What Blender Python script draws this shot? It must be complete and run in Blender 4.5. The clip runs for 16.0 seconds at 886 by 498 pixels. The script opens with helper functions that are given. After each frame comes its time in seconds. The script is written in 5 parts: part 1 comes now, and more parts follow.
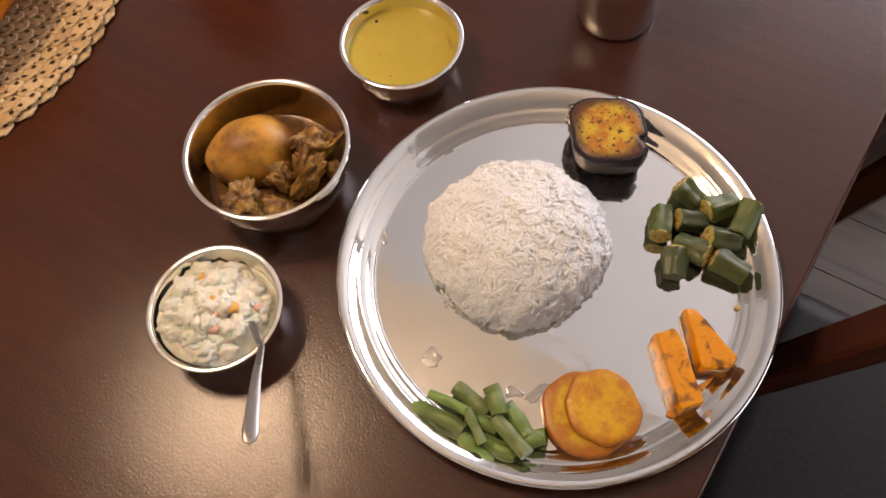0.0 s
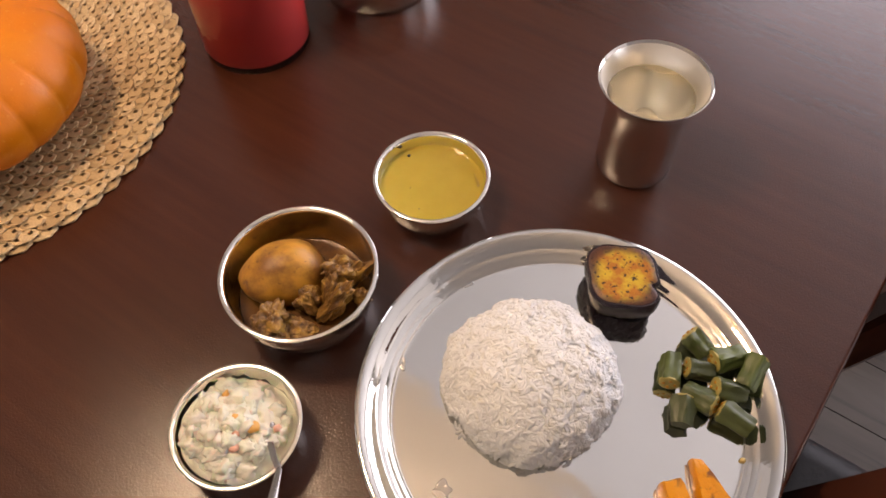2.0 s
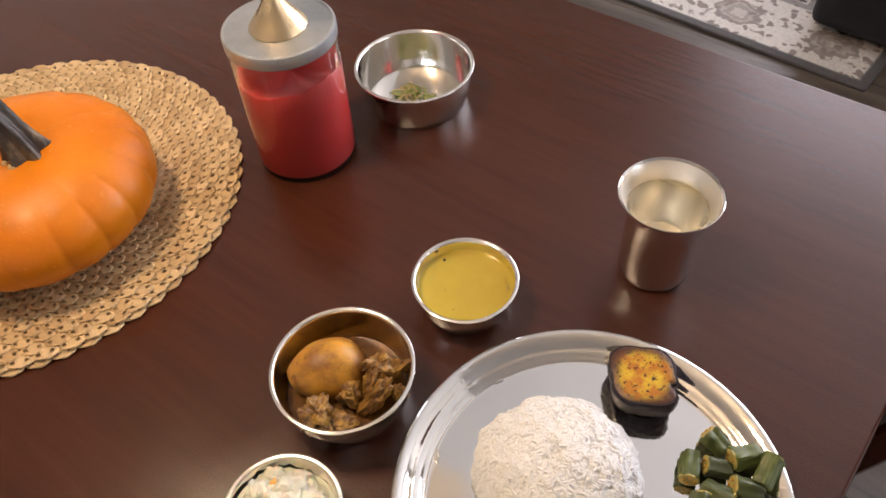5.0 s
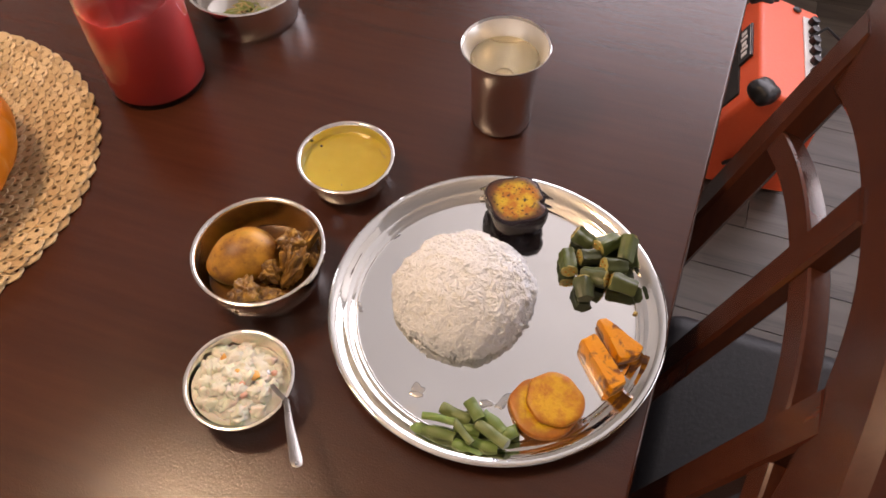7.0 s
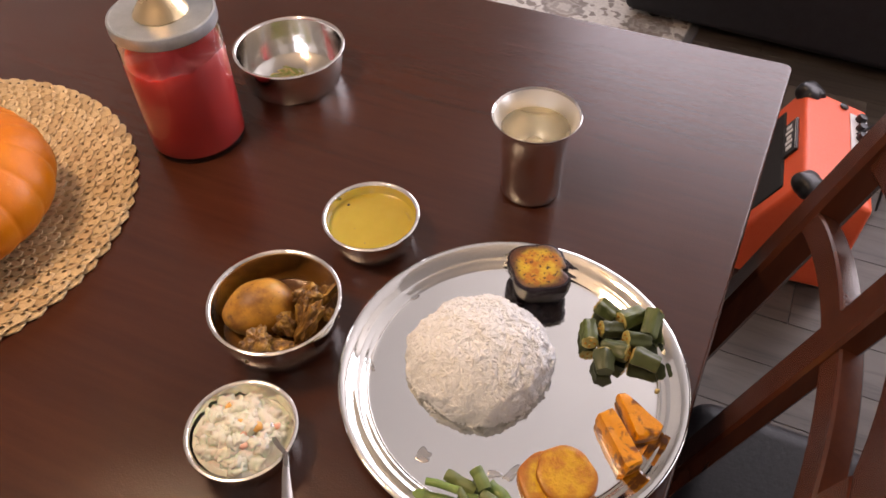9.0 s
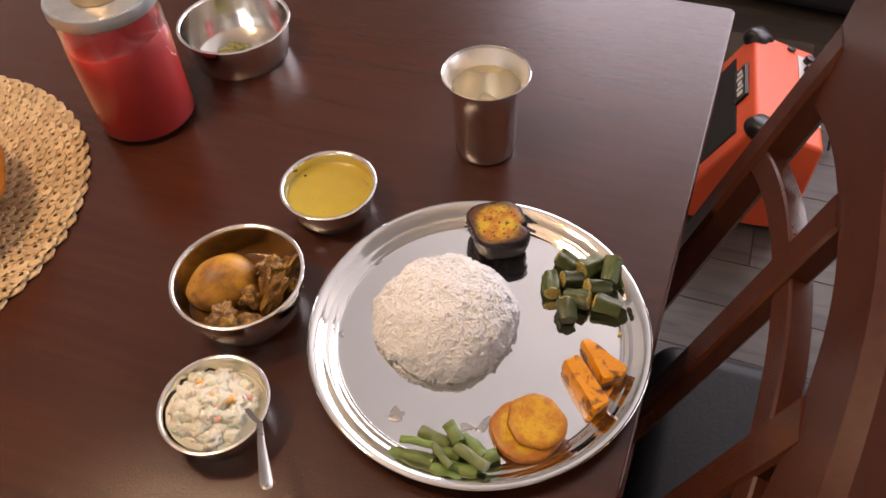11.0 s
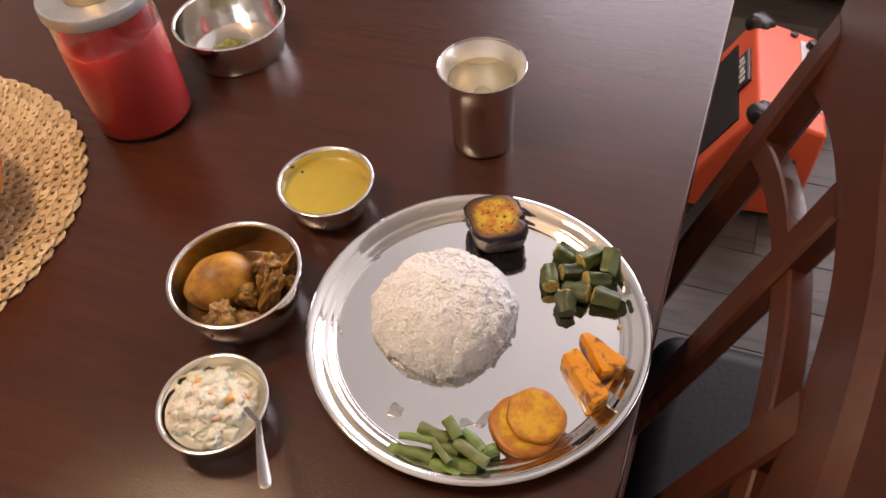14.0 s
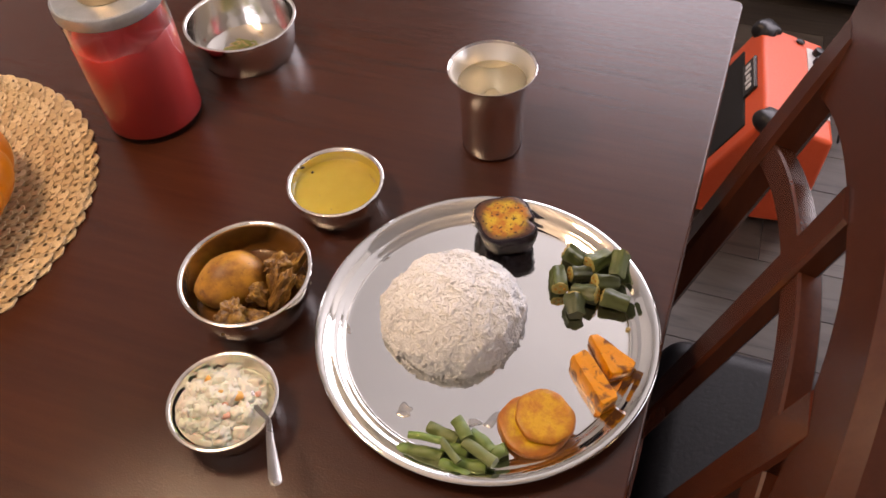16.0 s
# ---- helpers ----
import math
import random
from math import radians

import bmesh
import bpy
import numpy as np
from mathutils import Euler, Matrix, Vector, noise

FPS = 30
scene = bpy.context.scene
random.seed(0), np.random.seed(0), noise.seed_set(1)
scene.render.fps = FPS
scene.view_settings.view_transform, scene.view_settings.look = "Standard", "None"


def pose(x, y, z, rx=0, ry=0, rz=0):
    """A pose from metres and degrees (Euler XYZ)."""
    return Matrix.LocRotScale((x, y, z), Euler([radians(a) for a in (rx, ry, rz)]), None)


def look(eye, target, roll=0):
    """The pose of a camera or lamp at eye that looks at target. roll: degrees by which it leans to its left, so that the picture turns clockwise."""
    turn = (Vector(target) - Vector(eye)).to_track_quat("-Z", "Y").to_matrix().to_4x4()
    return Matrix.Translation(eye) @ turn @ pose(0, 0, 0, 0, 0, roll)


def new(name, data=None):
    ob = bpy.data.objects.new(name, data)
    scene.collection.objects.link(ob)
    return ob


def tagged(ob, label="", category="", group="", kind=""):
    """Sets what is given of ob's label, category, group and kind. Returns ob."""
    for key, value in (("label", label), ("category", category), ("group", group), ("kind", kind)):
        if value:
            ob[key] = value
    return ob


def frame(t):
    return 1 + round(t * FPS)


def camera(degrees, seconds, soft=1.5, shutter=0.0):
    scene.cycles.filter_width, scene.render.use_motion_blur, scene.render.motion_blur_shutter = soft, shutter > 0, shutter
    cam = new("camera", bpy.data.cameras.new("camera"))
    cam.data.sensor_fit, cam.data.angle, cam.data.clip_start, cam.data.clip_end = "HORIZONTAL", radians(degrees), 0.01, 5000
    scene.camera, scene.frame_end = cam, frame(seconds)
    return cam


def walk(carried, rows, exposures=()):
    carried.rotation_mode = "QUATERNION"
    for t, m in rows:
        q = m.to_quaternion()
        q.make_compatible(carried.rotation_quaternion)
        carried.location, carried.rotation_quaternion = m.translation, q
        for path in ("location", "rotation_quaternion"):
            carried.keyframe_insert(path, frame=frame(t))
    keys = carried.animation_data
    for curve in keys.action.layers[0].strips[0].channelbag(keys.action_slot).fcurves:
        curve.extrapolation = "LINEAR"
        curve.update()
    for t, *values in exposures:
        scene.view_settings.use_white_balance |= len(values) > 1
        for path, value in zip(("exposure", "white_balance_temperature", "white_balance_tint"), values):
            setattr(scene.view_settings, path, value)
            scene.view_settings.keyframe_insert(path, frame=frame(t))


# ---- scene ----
cam = camera(60.10, 16.0, soft=1.6)
ROWS = [
    (0.0, 0.0777, -0.2280, 1.2566, 26.71, 2.97, 31.67),
    (0.5, 0.0810, -0.2252, 1.2556, 26.99, 2.92, 31.87),
    (1.0, 0.0845, -0.2243, 1.2545, 27.77, 2.88, 32.43),
    (1.5, 0.0788, -0.2243, 1.2661, 28.80, 2.46, 32.86),
    (2.0, 0.0583, -0.2244, 1.2951, 33.67, 1.00, 35.07),
    (2.5, 0.0450, -0.2170, 1.3229, 38.12, 0.62, 37.85),
    (3.0, 0.0203, -0.2078, 1.3338, 41.13, -0.18, 39.93),
    (3.5, 0.0154, -0.2044, 1.3475, 45.29, 0.49, 41.22),
    (4.0, 0.0296, -0.2156, 1.3540, 47.80, 1.10, 41.65),
    (4.5, 0.0525, -0.2300, 1.3538, 45.70, 2.06, 40.48),
    (5.0, 0.0717, -0.2398, 1.3484, 40.01, 2.71, 37.00),
    (5.2, 0.0745, -0.2447, 1.3270, 37.00, 2.49, 34.06),
    (7.3, 0.0826, -0.3701, 1.3702, 35.86, 0.56, 19.22),
    (7.5, 0.0797, -0.3661, 1.3693, 36.89, 0.28, 19.71),
    (8.0, 0.0799, -0.3918, 1.3707, 40.75, 0.34, 20.39),
    (8.5, 0.0843, -0.3837, 1.3614, 41.70, 0.71, 22.40),
    (9.0, 0.1079, -0.3668, 1.3448, 42.17, 1.00, 24.15),
    (9.5, 0.1172, -0.3724, 1.3448, 40.65, 1.36, 23.12),
    (9.7, 0.1199, -0.3688, 1.3426, 39.58, 1.18, 21.78),
    (12.0, 0.1205, -0.3781, 1.3445, 40.09, 2.16, 19.10),
    (12.5, 0.1169, -0.3663, 1.3449, 39.64, 2.30, 18.81),
    (13.0, 0.1167, -0.3526, 1.3416, 39.23, 2.50, 18.83),
    (13.5, 0.1206, -0.3553, 1.3428, 39.09, 2.70, 18.93),
    (14.0, 0.1266, -0.3669, 1.3429, 39.21, 2.94, 19.14),
    (14.5, 0.1295, -0.3722, 1.3442, 39.41, 3.13, 19.29),
    (15.0, 0.1258, -0.3774, 1.3447, 39.59, 3.04, 19.41),
    (15.5, 0.1222, -0.3775, 1.3439, 39.66, 2.89, 19.50),
    (16.0, 0.1213, -0.3740, 1.3432, 39.62, 2.70, 19.64),
]
EXPOSURES = [(0.0, -0.04, 7250, 23), (1.5, -0.04, 7250, 23), (2.5, -0.02, 7150, 24), (3.0, 0.20, 7000, 20), (3.5, 0.22, 6900, 17), (4.5, 0.22, 6900, 17),
             (5.2, 0.12, 7050, 20), (7.5, 0.06, 7250, 25), (16.0, 0.06, 7250, 26)]
walk(cam, [(t, pose(x, y, z, rx, ry, rz)) for t, x, y, z, rx, ry, rz in ROWS], EXPOSURES)

# ---- light ----
world = bpy.data.worlds.new("sky")
scene.world = world
world.use_nodes = True
wn = world.node_tree.nodes
sky = wn.new("ShaderNodeTexSky")
sky.sky_type, sky.sun_disc = "NISHITA", False
sky.sun_elevation, sky.sun_rotation = radians(35), radians(60)
world.node_tree.links.new(sky.outputs[0], wn["Background"].inputs[0])
wn["Background"].inputs[1].default_value = 0.1

ROOM = (-4.0, 3.2, -2.6, 4.3, 4.2)          # x0, x1, y0, y1, ceiling of the living side
DROP_Y, DROP_Z = 0.52, 2.5                  # the lower ceiling over the dining side
WINDOW = (-1.2, 3.0, 0.75, 3.90)            # x0, x1, z0, z1 in the far wall


def area_lamp(name, m, w, h, watts, colour):
    data = bpy.data.lights.new(name, "AREA")
    data.shape, data.size, data.size_y, data.energy, data.color = "RECTANGLE", w, h, watts, colour
    ob = new(name, data)
    ob.matrix_world = m
    return ob


area_lamp("window_daylight", look(((WINDOW[0] + WINDOW[1]) / 2, ROOM[3] + 0.1, 2.32), (0.3, 0, 2.2)), 4.1, 3.1, 228, (0.87, 0.90, 1.0))
EAST_WINDOW = (0.35, 1.75, 0.85, 2.25)        # y0, y1, z0, z1 in the wall beside the living side
area_lamp("east_daylight", look((ROOM[1] + 0.1, 1.05, 1.55), (0, 0.6, 1.3)), 1.35, 1.35, 13, (0.78, 0.85, 1.0))
BULB_STRENGTH, BULB_COLOUR = 204.0, (1.0, 0.75, 0.49)


# ---- helpers for building ----
def thing(name, at, label, category, group="", rz=0.0):
    ob = new(name)
    ob.empty_display_size = 0.05
    ob.matrix_world = pose(*at, 0, 0, rz)
    return tagged(ob, label, category, group)


def mesh_of(name, bm, material, smooth=True):
    me = bpy.data.meshes.new(name)
    boxy = bm.faces.layers.int.get("boxy") is not None
    soft = bm.faces.layers.int.get("soft") is not None
    normals = []
    if boxy:
        for v in bm.verts:
            n = sum((f.normal * f.calc_area() ** 2 for f in v.link_faces), Vector())
            normals.append(tuple(n.normalized()) if n.length > 0 else (0, 0, 1))
    bm.to_mesh(me)
    bm.free()
    me.materials.append(material)
    if boxy:
        me.shade_smooth()
        me.normals_split_custom_set_from_vertices(normals)
    elif smooth:
        me.shade_smooth()
        if not soft:
            me.set_sharp_from_angle(angle=radians(42))
    return me


def part(name, bm, material, parent=None, label="", at=None, smooth=True):
    """One mesh object; in its parent's space if it has one."""
    ob = new(name, mesh_of(name, bm, material, smooth))
    if parent is not None:
        ob.parent = parent
    if at is not None:
        ob.matrix_basis = at
    if label:
        ob["label"] = label
    return ob


def lathe(profile, seg=64, jitter=0.0, seed=0.0):
    """Turns (radius, height) pairs round z. A radius of 0 closes the shape."""
    bm = bmesh.new()
    rings = []
    for r, z in profile:
        if r <= 1e-6:
            rings.append([bm.verts.new((0, 0, z))])
            continue
        ring = []
        for i in range(seg):
            a = 2 * math.pi * i / seg
            k = 1 + jitter * noise.noise((math.cos(a) * 1.7 + seed, math.sin(a) * 1.7, z * 20))
            ring.append(bm.verts.new((r * k * math.cos(a), r * k * math.sin(a), z)))
        rings.append(ring)
    for a, b in zip(rings, rings[1:]):
        for i in range(seg):
            j = (i + 1) % seg
            if len(a) == 1 and len(b) == 1:
                continue
            if len(a) == 1:
                bm.faces.new((a[0], b[j], b[i]))
            elif len(b) == 1:
                bm.faces.new((a[i], a[j], b[0]))
            else:
                bm.faces.new((a[i], a[j], b[j], b[i]))
    bmesh.ops.recalc_face_normals(bm, faces=bm.faces)
    return bm


def box(sx, sy, sz, at=(0, 0, 0), bevel=0.0, seg=2, m=None, bm=None):
    """A box of that size whose middle is at at, with rounded edges."""
    own = bmesh.new()
    bmesh.ops.create_cube(own, size=1.0, matrix=Matrix.Translation(at) @ Matrix.Diagonal((sx, sy, sz, 1)))
    if bevel:
        bmesh.ops.bevel(own, geom=own.edges[:], offset=bevel, segments=seg, profile=0.5, affect="EDGES")
        own.normal_update()
        own.faces.layers.int.new("boxy")
    if m is not None:
        own.transform(m)
    return own


def beam(points, widths, depths, side, bevel=0.003):
    """A bar of rectangular section along points; widths along side, depths across it."""
    bm = bmesh.new()
    side = Vector(side).normalized()
    pts = [Vector(p) for p in points]
    rings = []
    for i, p in enumerate(pts):
        tan = (pts[min(i + 1, len(pts) - 1)] - pts[max(i - 1, 0)]).normalized()
        up = tan.cross(side).normalized()
        w = widths[i] / 2 if isinstance(widths, (list, tuple)) else widths / 2
        d = depths[i] / 2 if isinstance(depths, (list, tuple)) else depths / 2
        c = min(bevel, w * 0.6, d * 0.6)
        ring = []
        for u, v in ((-w + c, -d), (w - c, -d), (w, -d + c), (w, d - c), (w - c, d), (-w + c, d), (-w, d - c), (-w, -d + c)):
            ring.append(bm.verts.new(p + side * u + up * v))
        rings.append(ring)
    for a, b in zip(rings, rings[1:]):
        for k in range(8):
            bm.faces.new((a[k], a[(k + 1) % 8], b[(k + 1) % 8], b[k]))
    bm.faces.new(rings[0][::-1])
    bm.faces.new(rings[-1])
    bmesh.ops.recalc_face_normals(bm, faces=bm.faces)
    return bm


def tube(points, radii, seg=10, squash=1.0):
    """A round bar along points."""
    bm = bmesh.new()
    pts = [Vector(p) for p in points]
    rings = []
    ref = Vector((0.13, 0.21, 1)).normalized()
    for i, p in enumerate(pts):
        tan = (pts[min(i + 1, len(pts) - 1)] - pts[max(i - 1, 0)]).normalized()
        a = tan.cross(ref)
        a = a.normalized() if a.length > 0.05 else tan.cross(Vector((1, 0, 0))).normalized()
        b = tan.cross(a).normalized()
        r = radii[i] if isinstance(radii, (list, tuple)) else radii
        rings.append([bm.verts.new(p + a * r * math.cos(2 * math.pi * k / seg) + b * r * squash * math.sin(2 * math.pi * k / seg)) for k in range(seg)])
    for a, b in zip(rings, rings[1:]):
        for k in range(seg):
            bm.faces.new((a[k], a[(k + 1) % seg], b[(k + 1) % seg], b[k]))
    bm.faces.new(rings[0][::-1])
    bm.faces.new(rings[-1])
    bmesh.ops.recalc_face_normals(bm, faces=bm.faces)
    return bm


def blob(rx, ry, rz, rough=0.15, scale=3.0, seed=0.0, sub=3, at=(0, 0, 0), octaves=2):
    """A lump: a rounded body with an uneven surface."""
    bm = bmesh.new()
    bmesh.ops.create_icosphere(bm, subdivisions=sub, radius=1.0)
    for v in bm.verts:
        n = v.co.normalized()
        k = 1 + rough * noise.fractal(n * scale + Vector((seed, seed * 1.7, 0)), 0.8, 2.0, octaves)
        v.co = Vector((n.x * rx, n.y * ry, n.z * rz)) * k + Vector(at)
    bm.faces.layers.int.new("soft")
    return bm


def outline_slab(outline, z0, z1, round_=0.0015, lean=1.0):
    """A slab with that outline, its upper rim rounded off."""
    bm = bmesh.new()
    cx = sum(p[0] for p in outline) / len(outline)
    cy = sum(p[1] for p in outline) / len(outline)

    def ring(k, z):
        return [bm.verts.new((cx + (x - cx) * k, cy + (y - cy) * k, z)) for x, y in outline]
    size = max(math.hypot(x - cx, y - cy) for x, y in outline)
    e = round_ / size
    rings = [ring(lean * (1 - e), z0), ring(lean, z0 + round_), ring((lean + 1) / 2 + 0.02, (z0 + z1) / 2), ring(1, z1 - round_), ring(1 - 0.4 * e, z1 - 0.3 * round_), ring(1 - e, z1),
             ring(0.75, z1 + 0.0002), ring(0.4, z1 - 0.0002)]
    n = len(outline)
    for a, b in zip(rings, rings[1:]):
        for k in range(n):
            bm.faces.new((a[k], a[(k + 1) % n], b[(k + 1) % n], b[k]))
    bm.faces.new(rings[0][::-1])
    bm.faces.new(rings[-1])
    bmesh.ops.recalc_face_normals(bm, faces=bm.faces)
    return bm


def soup(name, verts, faces, material, parent=None, label="", smooth=True):
    """Many small pieces as one mesh."""
    me = bpy.data.meshes.new(name)
    me.from_pydata(verts, [], faces)
    me.materials.append(material)
    if smooth:
        me.shade_smooth()
    ob = new(name, me)
    if parent is not None:
        ob.parent = parent
    if label:
        ob["label"] = label
    return ob


# ---- materials ----
class Nodes:
    """A material with a principled surface, and short ways to add nodes."""

    def __init__(self, name, colour=(0.5, 0.5, 0.5), rough=0.5, metal=0.0, **inputs):
        self.mat = bpy.data.materials.new(name)
        self.mat.use_nodes = True
        self.tree = self.mat.node_tree
        self.bsdf = self.tree.nodes["Principled BSDF"]
        self.bsdf.inputs["Base Color"].default_value = (*colour, 1)
        self.bsdf.inputs["Roughness"].default_value = rough
        self.bsdf.inputs["Metallic"].default_value = metal
        for key, value in inputs.items():
            self.bsdf.inputs[key.replace("_", " ")].default_value = value
        self.coord = None

    def node(self, kind, **values):
        n = self.tree.nodes.new(kind)
        for key, value in values.items():
            n.inputs[key.replace("_", " ")].default_value = value
        return n

    def link(self, a, b):
        self.tree.links.new(a, b)

    def place(self, scale=(1, 1, 1), turn=(0, 0, 0)):
        if self.coord is None:
            self.coord = self.node("ShaderNodeTexCoord")
        m = self.node("ShaderNodeMapping", Scale=scale, Rotation=tuple(radians(a) for a in turn))
        self.link(self.coord.outputs["Object"], m.inputs["Vector"])
        return m.outputs[0]

    def noise(self, scale, detail=4.0, rough=0.55, stretch=(1, 1, 1), distort=0.0, turn=(0, 0, 0)):
        n = self.node("ShaderNodeTexNoise", Scale=scale, Detail=detail, Roughness=rough, Distortion=distort)
        self.link(self.place(stretch, turn), n.inputs["Vector"])
        return n.outputs["Fac"]

    def ramp(self, fac, stops):
        r = self.node("ShaderNodeValToRGB")
        el = r.color_ramp.elements
        while len(el) < len(stops):
            el.new(0.5)
        for e, (pos, c) in zip(el, stops):
            e.position = pos
            e.color = (*c, 1) if isinstance(c, tuple) else (c, c, c, 1)
        self.link(fac, r.inputs[0])
        return r.outputs[0]

    def mix(self, fac, a, b, how="MIX"):
        m = self.node("ShaderNodeMix")
        m.data_type, m.blend_type = "RGBA", how
        for sock, value in ((m.inputs[0], fac), (m.inputs[6], a), (m.inputs[7], b)):
            if isinstance(value, (int, float)):
                sock.default_value = value
            elif isinstance(value, tuple):
                sock.default_value = (*value, 1)
            else:
                self.link(value, sock)
        return m.outputs[2]

    def maths(self, how, a, b=0.0):
        m = self.node("ShaderNodeMath")
        m.operation = how
        for sock, value in zip(m.inputs, (a, b)):
            if isinstance(value, (int, float)):
                sock.default_value = value
            else:
                self.link(value, sock)
        return m.outputs[0]

    def colour(self, socket):
        self.link(socket, self.bsdf.inputs["Base Color"])
        return self

    def rough(self, socket):
        self.link(socket, self.bsdf.inputs["Roughness"])
        return self

    def bump(self, height, strength=0.3, distance=0.001):
        b = self.node("ShaderNodeBump", Strength=strength, Distance=distance)
        self.link(height, b.inputs["Height"])
        self.link(b.outputs[0], self.bsdf.inputs["Normal"])
        return self


def simple(name, a, b, rough, scale, bump=0.0, distance=0.001, metal=0.0, detail=5.0, stretch=(1, 1, 1), **inputs):
    """Two tones mixed by noise at two scales, with a fine relief."""
    n = Nodes(name, a, rough, metal, **inputs)
    big, fine = n.noise(scale, detail, stretch=stretch), n.noise(scale * 7, 3, stretch=stretch)
    both = n.maths("ADD", n.maths("MULTIPLY", big, 0.65), n.maths("MULTIPLY", fine, 0.35))
    n.colour(n.ramp(both, [(0.36, a), (0.64, b)]))
    if bump:
        n.bump(both, bump, distance)
    return n.mat


def wood(name, dark, light, rough, axis="x", grain=14.0, coat=0.0, peel=0.0):
    n = Nodes(name, dark, rough, Coat_Weight=coat, Coat_Roughness=0.08, Specular_IOR_Level=0.45)
    stretch = {"x": (0.09, 1, 1), "y": (1, 0.09, 1), "z": (1, 1, 0.09)}[axis]
    g = n.noise(grain, 6, 0.6, stretch, 0.6)
    fine = n.noise(grain * 9, 3, 0.5, stretch)
    blotch = n.noise(2.2, 3)
    both = n.maths("ADD", n.maths("MULTIPLY", g, 0.6), n.maths("MULTIPLY", fine, 0.4))
    tone = n.ramp(both, [(0.32, dark), (0.7, light)])
    n.colour(n.mix(n.ramp(blotch, [(0.3, 0.0), (0.7, 0.45)]), tone, dark))
    height = n.maths("ADD", n.maths("MULTIPLY", fine, 0.35), n.noise(620, 2)) if peel else both
    n.bump(height, peel or 0.15, 0.0004)
    n.rough(n.ramp(n.noise(6, 4), [(0.3, rough * 0.85), (0.7, min(1.0, rough * 1.2))]))
    return n.mat


def steel(name, rough, tone=(0.72, 0.71, 0.69), brush=0.0, scratch=0.02, wobble=0.0):
    n = Nodes(name, tone, rough, 1.0)
    smear = n.noise(26, 4, 0.6)
    n.rough(n.ramp(smear, [(0.3, rough * 0.7), (0.75, rough * 1.5 + 0.03)]))
    n.colour(n.mix(n.noise(9, 3), tone, tuple(c * 0.88 for c in tone)))
    h = n.noise(300, 2, stretch=(1, 1, 0.05) if brush else (1, 1, 1))
    if wobble:
        h = n.maths("ADD", n.maths("MULTIPLY", h, 0.06), n.maths("ADD", n.maths("MULTIPLY", n.noise(16, 2), wobble), n.maths("MULTIPLY", n.noise(70, 3), wobble * 0.16)))
    n.bump(h, max(scratch, 0.02), 0.0020 if wobble else 0.0006)
    return n.mat


M = {}
M["table_wood"] = wood("dark_table_wood", (0.038, 0.0112, 0.0060), (0.070, 0.0200, 0.0095), 0.20, "x", 12, 0.0, 0.44)
M["chair_wood"] = wood("dark_chair_wood", (0.050, 0.0150, 0.0080), (0.088, 0.0260, 0.0132), 0.22, "z", 16, 0.0, 0.02)
M["leg_wood"] = wood("red_brown_wood", (0.05, 0.018, 0.012), (0.10, 0.035, 0.02), 0.3, "z", 16)
M["plate_steel"] = steel("plate_steel", 0.045, (0.77, 0.775, 0.755), scratch=0.42, wobble=1.0)
M["rim_steel"] = steel("polished_steel", 0.07, (0.76, 0.75, 0.73), scratch=0.04)
M["bowl_steel"] = steel("bowl_steel", 0.11, (0.88, 0.87, 0.84), 0.0, 0.5, wobble=1.0)
M["cup_steel"] = steel("satin_steel", 0.11, (0.90, 0.90, 0.90), 1.0, 0.08)
M["lid_metal"] = simple("satin_lid_metal", (0.42, 0.46, 0.48), (0.50, 0.54, 0.56), 0.38, 60, 0.04, 0.0003, 0.75)
M["brass"] = steel("brushed_pale_brass", 0.27, (0.84, 0.66, 0.40), 1.0, 0.10)
M["chrome"] = steel("blued_chrome", 0.12, (0.55, 0.58, 0.66))
M["black_plastic"] = simple("black_moulded_plastic", (0.008, 0.008, 0.010), (0.016, 0.016, 0.018), 0.35, 90, 0.1, 0.0004)
M["wall"] = simple("warm_white_wall", (0.71, 0.68, 0.63), (0.77, 0.74, 0.69), 0.85, 4, 0.1, 0.001)
M["ceiling"] = simple("white_ceiling", (0.70, 0.69, 0.66), (0.75, 0.74, 0.71), 0.9, 40, 0.2, 0.002)
M["trim"] = simple("white_painted_trim", (0.74, 0.73, 0.70), (0.80, 0.79, 0.76), 0.45, 20, 0.05, 0.0005)
M["sofa"] = simple("navy_black_upholstery", (0.006, 0.0065, 0.010), (0.012, 0.013, 0.018), 0.6, 30, 0.2, 0.0012)
M["leather"] = simple("black_leather", (0.004, 0.004, 0.005), (0.009, 0.009, 0.010), 0.52, 160, 0.6, 0.0010, Specular_IOR_Level=0.3)


# ---- room ----
X0, X1, Y0, Y1, ZC = ROOM
T = 0.15


def structure(name, bm, material, smooth=False, label=""):
    return tagged(part(name, bm, material, smooth=smooth), label, "", "", "structure")


subfloor = structure("floor", box(X1 - X0, Y1 - Y0, 0.1, ((X0 + X1) / 2, (Y0 + Y1) / 2, -0.062)), simple("dark_subfloor", (0.012, 0.010, 0.009), (0.02, 0.017, 0.015), 0.8, 8), label="grey-brown wood plank floor")
structure("ceiling", box(X1 - X0, Y1 - DROP_Y, 0.1, ((X0 + X1) / 2, (Y1 + DROP_Y) / 2, ZC + 0.05)), M["ceiling"], label="plain white ceiling")
structure("ceiling_dropped", box(X1 - X0, DROP_Y - Y0, ZC + 0.1 - DROP_Z, ((X0 + X1) / 2, (Y0 + DROP_Y) / 2, (ZC + 0.1 + DROP_Z) / 2)), M["ceiling"], label="lower white ceiling over the dining side")


